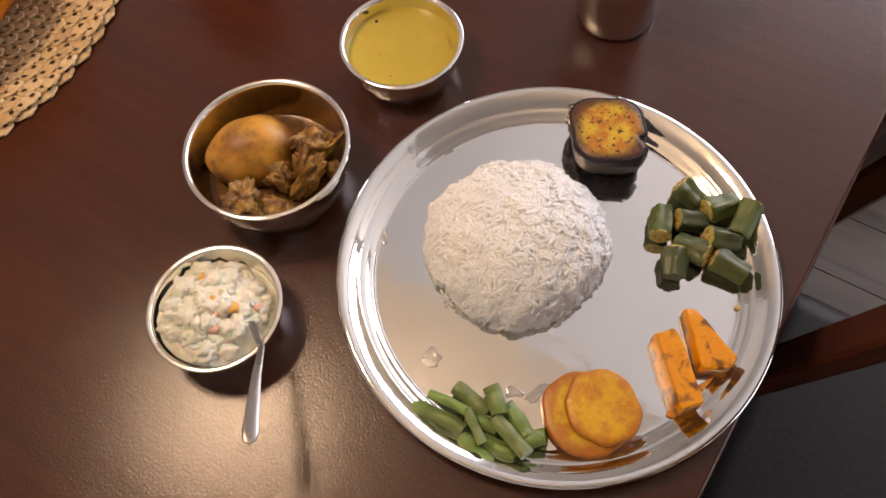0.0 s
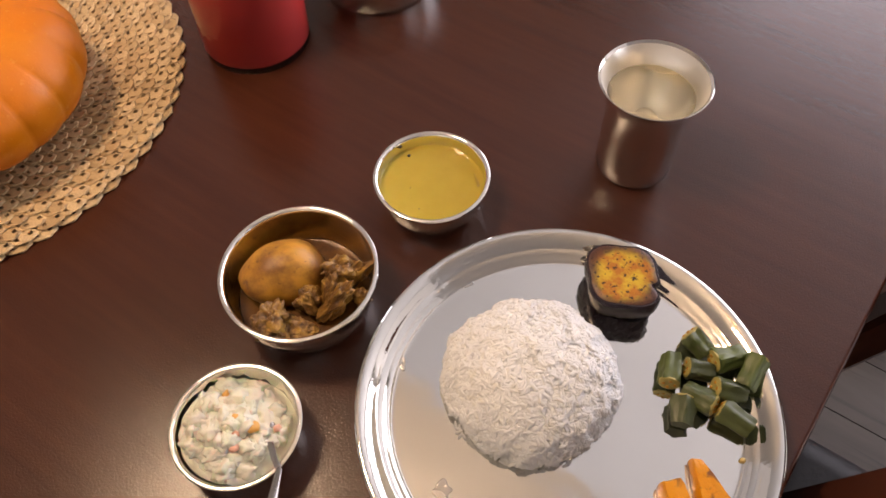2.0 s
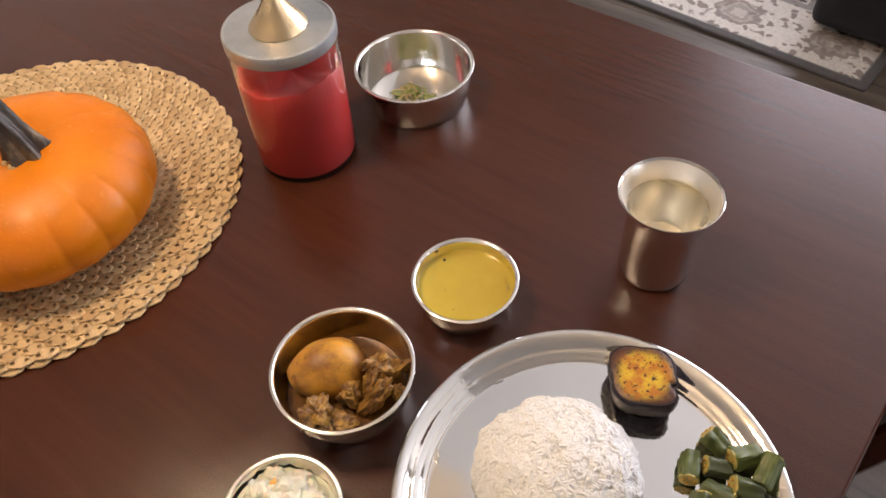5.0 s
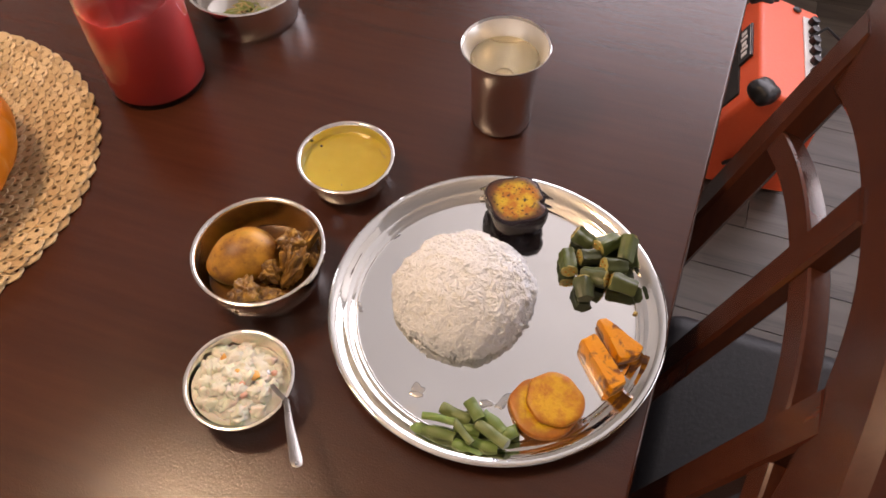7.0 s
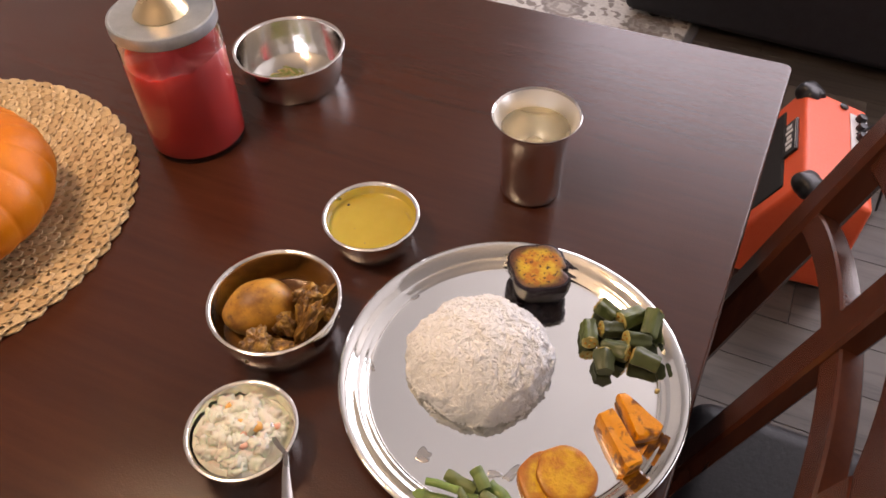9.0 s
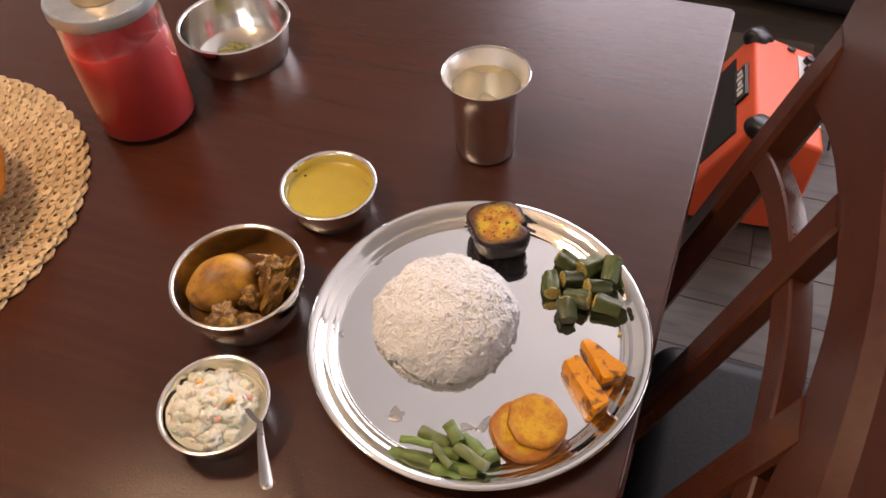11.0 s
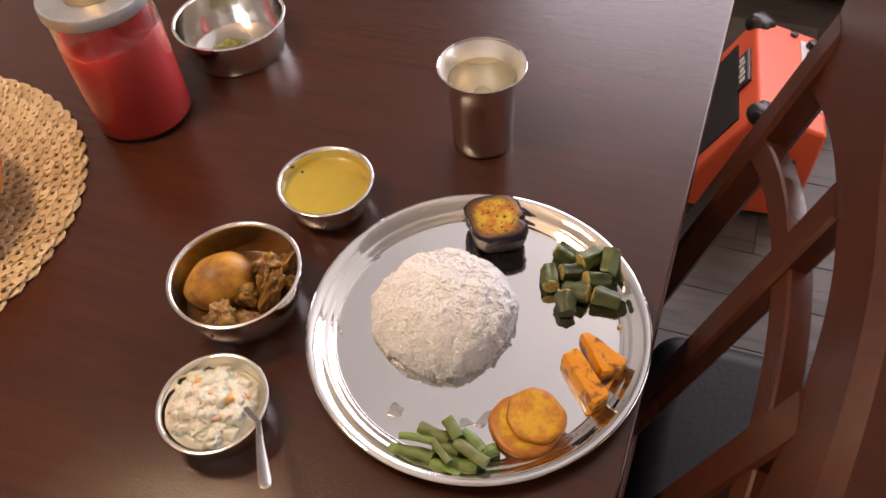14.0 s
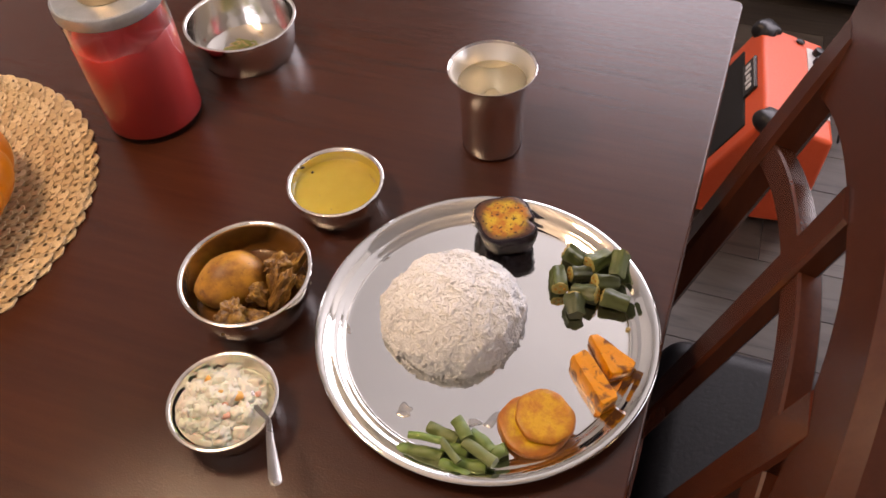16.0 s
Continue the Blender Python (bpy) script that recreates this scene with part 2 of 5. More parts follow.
def wall_with_opening(name, along, fixed, lo, hi, o0, o1, z0, z1):
    """A wall along x or y with a window opening through it."""
    bm = bmesh.new()
    for a, b, c, d in ((lo, o0, 0, ZC), (o1, hi, 0, ZC), (o0, o1, 0, z0), (o0, o1, z1, ZC)):
        mid, size = ((a + b) / 2, (c + d) / 2), (b - a, d - c)
        m = Matrix.Translation((mid[0], fixed, mid[1])) @ Matrix.Diagonal((size[0], T, size[1], 1)) if along == "x" else \
            Matrix.Translation((fixed, mid[0], mid[1])) @ Matrix.Diagonal((T, size[0], size[1], 1))
        bmesh.ops.create_cube(bm, size=1.0, matrix=m)
    return structure(name, bm, M["wall"], label="warm white painted wall with a window opening")


wall_with_opening("wall_north", "x", Y1 + T / 2, X0 - T, X1 + T, *WINDOW)
structure("wall_west", box(T, Y1 - Y0, ZC, (X0 - T / 2, (Y0 + Y1) / 2, ZC / 2)), M["wall"], label="warm white painted wall")
structure("wall_south", box(X1 - X0 + 2 * T, T, ZC, ((X0 + X1) / 2, Y0 - T / 2, ZC / 2)), M["wall"], label="warm white painted wall")
wall_with_opening("wall_east", "y", X1 + T / 2, Y0, Y1, *EAST_WINDOW)


def window_frame(name, along, fixed, a0, a1, z0, z1, bars):
    win = tagged(new(name), "white window frame with plain bars", "window", "", "structure")
    w = 0.06

    def bar(nm, p, sx, sz):
        part(nm, box(sx, 0.07, sz, (p[0], fixed, p[1]), 0.004) if along == "x" else box(0.07, sx, sz, (fixed, p[0], p[1]), 0.004), M["trim"], win)
    mid = (a0 + a1) / 2
    bar("window_sill", (mid, z0 - 0.02), a1 - a0 + 0.16, 0.04)
    bar("head", (mid, z1 - w / 2), a1 - a0, w)
    bar("bottom_rail", (mid, z0 + w / 2 + 0.002), a1 - a0, w)
    for i in range(bars + 1):
        bar("mullion", (a0 + w / 2 + (a1 - a0 - w) * i / bars, (z0 + z1) / 2), w, z1 - z0 - 2 * w - 0.006)
    return win


window_frame("window_1", "x", Y1 + 0.04, *WINDOW, 3)


# ---- rug ----
def rug_material():
    n = Nodes("woven_rug", (0.5, 0.48, 0.45), 0.95)
    sep = n.node("ShaderNodeSeparateXYZ")
    warp = n.node("ShaderNodeTexNoise", Scale=5.0, Detail=2.0)
    n.link(n.place(), warp.inputs["Vector"])
    n.link(n.coord.outputs["Object"], sep.inputs[0])
    shifted = n.node("ShaderNodeVectorMath")
    shifted.operation = "MULTIPLY_ADD"
    n.link(warp.outputs["Color"], shifted.inputs[0])
    shifted.inputs[1].default_value = (0.10, 0.10, 0.0)
    n.link(n.coord.outputs["Object"], shifted.inputs[2])

    def cells(scale, feature="F1", vec=None):
        v = n.node("ShaderNodeTexVoronoi", Scale=scale, Randomness=0.75)
        v.voronoi_dimensions = "2D"
        v.feature = feature
        n.link(vec or shifted.outputs[0], v.inputs["Vector"])
        return v.outputs["Distance"]
    fine = n.node("ShaderNodeTexNoise", Scale=34.0, Detail=1.0)
    n.link(n.coord.outputs["Object"], fine.inputs["Vector"])
    crinkled = n.node("ShaderNodeVectorMath")
    crinkled.operation = "MULTIPLY_ADD"
    n.link(fine.outputs["Color"], crinkled.inputs[0])
    crinkled.inputs[1].default_value = (0.05, 0.05, 0.0)
    n.link(shifted.outputs[0], crinkled.inputs[2])
    flower = n.ramp(cells(7.2, vec=crinkled.outputs[0]), [(0.0, 0.35), (0.08, 0.35), (0.10, 1.0), (0.17, 1.0), (0.20, 0.35), (0.25, 0.95), (0.31, 0.95), (0.34, 0.0)])
    leaf = n.ramp(cells(17.0, vec=crinkled.outputs[0]), [(0.0, 1.0), (0.30, 1.0), (0.36, 0.0)])
    vine_n = n.node("ShaderNodeTexNoise", Scale=6.0, Detail=1.0, Distortion=1.1)
    n.link(n.place(), vine_n.inputs["Vector"])
    vine = n.ramp(n.maths("ABSOLUTE", n.maths("SUBTRACT", vine_n.outputs["Fac"], 0.5)), [(0.0, 1.0), (0.016, 1.0), (0.022, 0.0)])
    gate = n.ramp(n.noise(8, 2), [(0.47, 0.0), (0.52, 1.0)])
    motif = n.maths("MAXIMUM", n.maths("MAXIMUM", flower, vine), n.maths("MULTIPLY", leaf, gate))
    field = n.mix(motif, (0.034, 0.028, 0.028), (0.54, 0.51, 0.47))

    def row(along, across, period):
        """Medallions in a row along a border; across is the distance from its middle line."""
        f = n.maths("MULTIPLY", n.maths("SUBTRACT", n.maths("FRACT", n.maths("DIVIDE", along, period)), 0.5), period * 0.85)
        d = n.maths("SQRT", n.maths("ADD", n.maths("POWER", f, 2.0), n.maths("POWER", across, 2.0)))
        d = n.maths("ADD", d, n.maths("MULTIPLY", n.maths("SUBTRACT", fine.outputs["Fac"], 0.5), 0.05))
        return n.ramp(d, [(0.0, 0.25), (0.016, 0.25), (0.02, 0.6), (0.034, 0.6), (0.038, 0.3), (0.05, 0.75), (0.058, 0.75), (0.062, 0.0)])
    ax0 = n.maths("ABSOLUTE", sep.outputs[0])
    ay0 = n.maths("ABSOLUTE", sep.outputs[1])
    medal = n.maths("MAXIMUM", row(sep.outputs[0], n.maths("SUBTRACT", ay0, 1.065), 0.285), row(sep.outputs[1], n.maths("SUBTRACT", ax0, 0.725), 0.30))
    sprig = n.maths("MULTIPLY", n.ramp(cells(26.0, vec=crinkled.outputs[0]), [(0.0, 1.0), (0.28, 1.0), (0.36, 0.0)]), n.ramp(n.noise(15, 2), [(0.43, 0.0), (0.50, 0.8)]))
    tint = n.mix(n.noise(11, 2), (0.12, 0.12, 0.13), (0.26, 0.18, 0.13))
    border = n.mix(n.maths("MAXIMUM", medal, sprig), (0.72, 0.70, 0.66), tint)
    ax = n.maths("ABSOLUTE", sep.outputs[0])
    ay = n.maths("ABSOLUTE", sep.outputs[1])
    edge = n.maths("MINIMUM", n.maths("SUBTRACT", 0.86, ax), n.maths("SUBTRACT", 1.20, ay))
    inner = n.ramp(edge, [(0.292, 0.0), (0.296, 1.0)])
    col = n.mix(inner, border, field)
    line = n.ramp(edge, [(0.0, 0.0), (0.26, 0.0), (0.265, 1.0), (0.285, 1.0), (0.29, 0.0)])
    col = n.mix(n.maths("MULTIPLY", line, 0.8), col, (0.22, 0.21, 0.21))
    hem = n.ramp(edge, [(0.0, 1.0), (0.026, 1.0), (0.032, 0.0)])
    col = n.mix(hem, col, (0.10, 0.10, 0.105))
    col = n.mix(n.ramp(n.noise(120, 2), [(0.40, 0.0), (0.72, 0.25)]), col, (0.2, 0.19, 0.18))
    n.colour(col)
    n.bump(n.noise(600, 2), 0.5, 0.002)
    return n.mat


rug = tagged(part("rug", box(1.72, 2.40, 0.012, (0, 0, 0.006), 0.004), rug_material(), at=pose(-0.844, 2.953, -0.0005, 0, 0, -3.7)), "cream and black floral area rug with a wide border", "rug")

# ---- sofa and low table on the rug's side ----
sofa = thing("sofa", (0.805, 2.25, 0), "navy-black upholstered sofa on a plank floor", "sofa", rz=-4.0)
part("base", box(2.14, 0.92, 0.30, (0, 0, 0.19), 0.03, 3), M["sofa"], sofa)
for x in (-0.53, 0.53):
    part("seat_cushion", box(1.03, 0.70, 0.16, (x, -0.09, 0.42), 0.05, 4), M["sofa"], sofa)
part("backrest", box(2.10, 0.22, 0.55, (0, 0.36, 0.62), 0.06, 4), M["sofa"], sofa)
for x in (-0.98, 0.98):
    for y in (-0.38, 0.38):
        part("foot", lathe([(0, 0), (0.022, 0), (0.03, 0.045), (0, 0.045)], 16), M["black_plastic"], sofa, at=pose(x, y, 0))

low = thing("coffee_table", (-1.17, 2.86, 0.012), "reddish-brown wooden coffee table standing on the rug", "table")
part("tabletop", box(0.66, 0.86, 0.03, (0, 0, 0.43), 0.006), M["leg_wood"], low)
for sx in (-1, 1):
    part("apron", box(0.02, 0.74, 0.07, (sx * 0.27, 0, 0.38), 0.003), M["leg_wood"], low)
    part("apron", box(0.46, 0.02, 0.07, (0, sx * 0.37, 0.38), 0.003), M["leg_wood"], low)
    for sy in (-1, 1):
        part("leg", beam([(0, 0, 0), (0, 0, 0.2), (0, 0, 0.413)], [0.048, 0.06, 0.066], [0.048, 0.06, 0.066], (1, 0, 0), 0.004), M["leg_wood"], low, at=pose(sx * 0.27, sy * 0.37, 0))

# ---- guitar amplifier beside the table ----
M["orange_vinyl"] = simple("orange_vinyl", (0.90, 0.120, 0.040), (0.93, 0.140, 0.050), 0.42, 200, 0.25, 0.0005)
M["grille"] = simple("black_grille_cloth", (0.010, 0.009, 0.009), (0.022, 0.020, 0.019), 0.85, 500, 0.6, 0.001)
M["white_panel"] = simple("white_panel_paint", (0.72, 0.72, 0.72), (0.78, 0.78, 0.78), 0.4, 50, 0.05, 0.0003)
AMP_H, AMP_W, AMP_TOP, AMP_FOOT, AMP_DROP = 0.30, 0.334, 0.142, 0.287, 0.042
amp = thing("guitar_amplifier", (0.2715, 1.100, 0.0), "small orange vinyl guitar amplifier with black corners", "amplifier", rz=5.7)


def amp_body():
    """A cabinet leaning back, its top falling to the rear: x runs from front to back, y across."""
    bm = bmesh.new()
    h, w = AMP_H, AMP_W / 2
    prof = [(-(AMP_FOOT - AMP_TOP), 0.012), (0.0, h), (AMP_TOP, h - AMP_DROP), (AMP_TOP, 0.012)]
    a = [bm.verts.new((x, -w, z)) for x, z in prof]
    b = [bm.verts.new((x, w, z)) for x, z in prof]
    bm.faces.new(a)
    bm.faces.new(b[::-1])
    for i in range(4):
        bm.faces.new((a[i], b[i], b[(i + 1) % 4], a[(i + 1) % 4]))
    bmesh.ops.recalc_face_normals(bm, faces=bm.faces)
    bmesh.ops.bevel(bm, geom=bm.edges[:], offset=0.010, segments=3, profile=0.5, affect="EDGES")
    bm.normal_update()
    bm.faces.layers.int.new("boxy")
    return bm


part("cabinet", amp_body(), M["orange_vinyl"], amp)
LEAN = math.degrees(math.atan2(AMP_FOOT - AMP_TOP, AMP_H))


def on_front(x, y, z):
    """The pose of a flat piece at height z up the leaning front."""
    return pose(-(1 - z / AMP_H) * (AMP_FOOT - AMP_TOP) + x, y, z, 0, LEAN, 0)


FALL = math.degrees(math.atan2(AMP_DROP, AMP_TOP))


def on_top(x, y, up=0.0):
    """The pose of a piece on the falling top."""
    return pose(x, y, AMP_H - AMP_DROP * x / AMP_TOP + up, 0, FALL, 0)


part("grille", box(0.008, AMP_W - 0.075, 0.250, (0, 0, 0), 0.003), M["grille"], amp, "black grille cloth", on_front(-0.001, 0, 0.135))
badge = part("badge", box(0.007, 0.110, 0.040, (0, 0, 0), 0.002), M["black_plastic"], amp, "black badge with a pale mark", on_front(-0.004, 0.012, 0.266))
part("badge_rim", box(0.0074, 0.104, 0.0016, (0, 0, 0.0165)), M["white_panel"], badge)
for i, (y, w, h) in enumerate(((-0.034, 0.013, 0.016), (-0.016, 0.010, 0.020), (0.000, 0.014, 0.013), (0.019, 0.010, 0.020), (0.036, 0.013, 0.015))):
    part("badge_mark", box(0.002, w, h, (-0.0036, y, -0.002), 0.0006), M["white_panel"], badge)


def corner_guard(seed):
    """A moulded three-lobed corner piece."""
    bm = blob(0.031, 0.031, 0.027, 0.0, 1, seed, 4)
    for v in bm.verts:
        a = math.atan2(v.co.y, v.co.x)
        k = 1 + 0.10 * math.cos(4 * a) + 0.04 * math.cos(7 * a + seed)
        v.co = Vector((v.co.x * k, v.co.y * k, v.co.z if v.co.z < 0.018 else 0.018 + (v.co.z - 0.018) * 0.4))
    return bm


for y in (-1, 1):
    for x in (0.010, AMP_TOP - 0.010):
        if x < 0.05:
            part("corner", corner_guard(y), M["black_plastic"], amp, at=on_top(x, y * (AMP_W / 2 - 0.010), -0.010))
        part("foot", lathe([(0, 0), (0.012, 0), (0.014, 0.014), (0, 0.014)], 16), M["black_plastic"], amp, at=pose(x, y * (AMP_W / 2 - 0.04), 0))
panel = part("control_panel", box(0.040, 0.230, 0.004, (0, 0, 0), 0.001), M["white_panel"], amp, "white control panel with black knobs", on_top(AMP_TOP - 0.024, 0.015, 0.001))
for i in range(7):
    part("knob", lathe([(0.0115, 0), (0.0115, 0.008), (0.0095, 0.014), (0, 0.015)], 18), M["black_plastic"], panel, at=pose(0.002, -0.099 + i * 0.033, 0.0025))
part("strap_button", lathe([(0.008, 0), (0.010, 0.004), (0.006, 0.006), (0, 0.0065)], 16), M["black_plastic"], amp, at=on_top(0.085, AMP_W / 2 - 0.022))
part("side_handle", tube([(0.02, 0, 0.10), (0.035, -0.012, 0.13), (0.075, -0.016, 0.165), (0.115, -0.012, 0.19), (0.128, 0, 0.205)], 0.007, 10, 0.7), M["black_plastic"], amp, "black side strap handle", pose(-0.03, -AMP_W / 2 - 0.001, -0.02))
part("cable", tube([(AMP_TOP - 0.03, 0.06, AMP_H - 0.030), (AMP_TOP, 0.075, AMP_H - 0.01), (AMP_TOP + 0.06, 0.09, 0.24), (AMP_TOP + 0.09, 0.10, 0.08), (AMP_TOP + 0.11, 0.14, 0.006)], 0.0035, 8), M["black_plastic"], amp)

# ---- dining table ----
TX0, TX1, TY0, TY1, TZ = -2.0, 0.170, -0.47, 0.604, 0.75
table = thing("dining_table", ((TX0 + TX1) / 2, (TY0 + TY1) / 2, 0), "dark espresso-stained wooden dining table, glossy top", "table")


def slab_with_round_corners(sx, sy, z0, z1, r, edge):
    bm = bmesh.new()
    pts = []
    for cx, cy, a0 in ((sx / 2 - r, sy / 2 - r, 0), (-sx / 2 + r, sy / 2 - r, 90), (-sx / 2 + r, -sy / 2 + r, 180), (sx / 2 - r, -sy / 2 + r, 270)):
        for k in range(7):
            a = radians(a0 + 15 * k)
            pts.append((cx + r * math.cos(a), cy + r * math.sin(a)))
    face = bm.faces.new([bm.verts.new((x, y, z0)) for x, y in pts])
    up = bmesh.ops.extrude_face_region(bm, geom=[face])
    bmesh.ops.translate(bm, verts=[v for v in up["geom"] if isinstance(v, bmesh.types.BMVert)], vec=(0, 0, z1 - z0))
    bmesh.ops.recalc_face_normals(bm, faces=bm.faces)
    rim = [e for e in bm.edges if abs(e.verts[0].co.z - e.verts[1].co.z) < 1e-6]
    bmesh.ops.bevel(bm, geom=rim, offset=edge, segments=3, profile=0.5, affect="EDGES")
    bm.normal_update()
    bm.faces.layers.int.new("boxy")
    return bm


top_slab = slab_with_round_corners(TX1 - TX0, TY1 - TY0, TZ - 0.03, TZ, 0.012, 0.004)
for v in top_slab.verts:                    # the end of the top runs slightly out of square
    if v.co.x > 0:
        v.co.x -= 0.0235 * ((TY1 - TY0) / 2 - v.co.y)
part("tabletop", top_slab, M["table_wood"], table)
LX, LY = (TX1 - TX0) / 2 - 0.06, (TY1 - TY0) / 2 - 0.06
for sx in (-1, 1):
    part("apron", box(0.022, 2 * LY - 0.08, 0.09, (sx * LX - 0.02, 0, TZ - 0.0765), 0.002), M["table_wood"], table)
    part("apron", box(2 * LX - 0.08, 0.022, 0.09, (0, sx * LY, TZ - 0.0765), 0.002), M["table_wood"], table)
    for sy in (-1, 1):
        part("leg", beam([(0, 0, 0), (0, 0, 0.4), (0, 0, TZ - 0.031)], [0.055, 0.065, 0.075], [0.055, 0.065, 0.075], (1, 0, 0), 0.005), M["table_wood"], table, at=pose(sx * LX - 0.02, sy * LY, 0))

# ---- dining chair ----
CH_Y, CH_W, RAKE = 0.042, 0.484, 0.25


def back_x(z):
    return 0.2305 + RAKE * (z - 0.85)


chair = thing("dining_chair", (0, 0, 0), "dark-stained wooden dining chair with an arched lattice back", "chair")
for s in (-1, 1):
    y = CH_Y + s * CH_W / 2
    pts = [(0.20, y, 0), (0.16, y, 0.22), (back_x(0.44) + 0.010, y, 0.44)] + [(back_x(z) + 0.010, y, z) for z in (0.6, 0.74, 0.88, 0.93)]
    part("stile", beam(pts, [0.036, 0.042, 0.046, 0.046, 0.046, 0.044, 0.044], [0.032, 0.036, 0.040, 0.036, 0.034, 0.032, 0.030], (0, 1, 0), 0.005), M["chair_wood"], chair)
    part("leg", beam([(-0.21, y, 0), (-0.21, y, 0.25), (-0.21, y, 0.44)], [0.034, 0.04, 0.044], [0.034, 0.04, 0.044], (0, 1, 0), 0.005), M["chair_wood"], chair)
    part("seat_rail", box(0.30, 0.024, 0.05, (-0.03, y, 0.415), 0.003), M["chair_wood"], chair)


def arch(z_mid, drop, tall, deep, half, x_shift=0.0, centre=0.05):
    """A rail across the back that rises towards its middle."""
    pts = []
    for i in range(25):
        y = -half + 2 * half * i / 24
        off = y + CH_Y - centre
        z = z_mid - drop * (1.0 if off > 0 else 1.5) * off ** 2
        bow = 0.004 * (1 - (y / half) ** 2)
        pts.append((back_x(z) + bow + x_shift, CH_Y + y, z))
    return beam(pts, deep, tall, (1, 0, -0.25), 0.002)


rail_pts, rail_tall = [], []
for i in range(31):
    y = CH_Y - 0.262 + 0.524 * i / 30
    low, top = 0.913 - (0.92 if y > 0.03 else 2.2) * (y - 0.03) ** 2, 0.990 + (0.16 * (y - 0.02) if y > 0.02 else -1.7 * (y - 0.02) ** 2)
    rail_pts.append((back_x((low + top) / 2) + 0.022 + 0.004 * (1 - ((y - CH_Y) / 0.262) ** 2), y, (low + top) / 2))
    rail_tall.append(top - low)
part("top_rail", beam(rail_pts, 0.056, rail_tall, (1, 0, -0.12), 0.010), M["chair_wood"], chair)
part("arched_slat", arch(0.852, 0.98, 0.029, 0.020, CH_W / 2 - 0.020, 0.008, 0.012), M["chair_wood"], chair)
for y, top in ((0.070, 0.926), (-0.092, 0.898)):
    part("splat", beam([(back_x(z) + 0.008, y, z) for z in (0.50, 0.62, 0.74, 0.84, top)], 0.038, 0.020, (0, 1, 0), 0.003), M["chair_wood"], chair)
part("lower_rail", beam([(back_x(0.51), CH_Y - CH_W / 2 + 0.02, 0.51), (back_x(0.51) + 0.008, CH_Y, 0.51), (back_x(0.51), CH_Y + CH_W / 2 - 0.02, 0.51)], 0.024, 0.045, (1, 0, -0.25), 0.004), M["chair_wood"], chair)
part("seat", box(0.44, 0.47, 0.06, (-0.065, CH_Y, 0.462), 0.024, 4), M["leather"], chair, "black leather seat pad")

stool = thing("leather_stool", (0.378, 0.04, 0), "black leather padded stool behind the dining chair", "stool")
part("cushion", box(0.42, 0.40, 0.13, (0, 0, 0.435), 0.040, 6), M["leather"], stool)
part("frame", box(0.36, 0.34, 0.05, (0, 0, 0.35), 0.006), M["chair_wood"], stool)
for sx in (-1, 1):
    for sy in (-1, 1):
        part("leg", beam([(0, 0, 0), (0, 0, 0.328)], [0.03, 0.036], [0.03, 0.036], (1, 0, 0), 0.004), M["chair_wood"], stool, at=pose(sx * 0.15, sy * 0.14, 0))

# ---- pendant lamp over the table ----
bulb_n = Nodes("warm_glass_bulb", (1, 0.9, 0.75), 0.4)
bulb_n.bsdf.inputs["Emission Color"].default_value = (*BULB_COLOUR, 1)
bulb_n.bsdf.inputs["Emission Strength"].default_value = BULB_STRENGTH
LAMP = (-0.60, -0.15, 1.88)
pendant = thing("pendant_lamp", LAMP, "brass pendant lamp with three warm glowing bulbs", "lamp")
part("stem", tube([(0, 0, 0.07), (0, 0, DROP_Z - LAMP[2] - 0.02)], 0.008, 12), M["brass"], pendant)
part("canopy", lathe([(0, DROP_Z - LAMP[2] - 0.002), (0.06, DROP_Z - LAMP[2] - 0.002), (0.05, DROP_Z - LAMP[2] - 0.025), (0, DROP_Z - LAMP[2] - 0.03)], 32), M["brass"], pendant)
part("hub", blob(0.028, 0.028, 0.034, 0.0, 1, 0, 2, (0, 0, 0.07)), M["brass"], pendant)
for i in range(3):
    a = radians(35 + 120 * i)
    ca, sa = math.cos(a), math.sin(a)
    part("arm", tube([(0.015 * ca, 0.015 * sa, 0.07), (0.05 * ca, 0.05 * sa, 0.072), (0.075 * ca, 0.075 * sa, 0.036)], 0.006, 8), M["brass"], pendant)
    part("bulb", blob(0.036, 0.036, 0.040, 0.0, 1, 0, 3, (0.075 * ca, 0.075 * sa, 0.0)), bulb_n.mat, pendant, "glowing bulb")

# ---- steel plate and its food ----
PLATE_Z = TZ
plate = tagged(part("steel_plate", lathe([(0, 0.0012), (0.126, 0.0012), (0.133, 0.002), (0.142, 0.0065), (0.149, 0.0120), (0.1535, 0.0136), (0.155, 0.0148), (0.1553, 0.0156), (0.1546, 0.0163), (0.1525, 0.0165), (0.1500, 0.0158),
                                         (0.1455, 0.0132), (0.1415, 0.0102), (0.1398, 0.0087), (0.1390, 0.0083), (0.1380, 0.0081), (0.1350, 0.0064), (0.1330, 0.0050), (0.1318, 0.0044), (0.1306, 0.0041), (0.1298, 0.0030),
                                         (0.1290, 0.0026), (0.1282, 0.0025), (0.1270, 0.0025), (0.1240, 0.0025), (0.06, 0.0025), (0, 0.0025)], 192), M["plate_steel"],
                     at=pose(0, 0, PLATE_Z)), "round polished stainless steel dinner plate with raised rim", "plate")
FLOOR = PLATE_Z + 0.0026

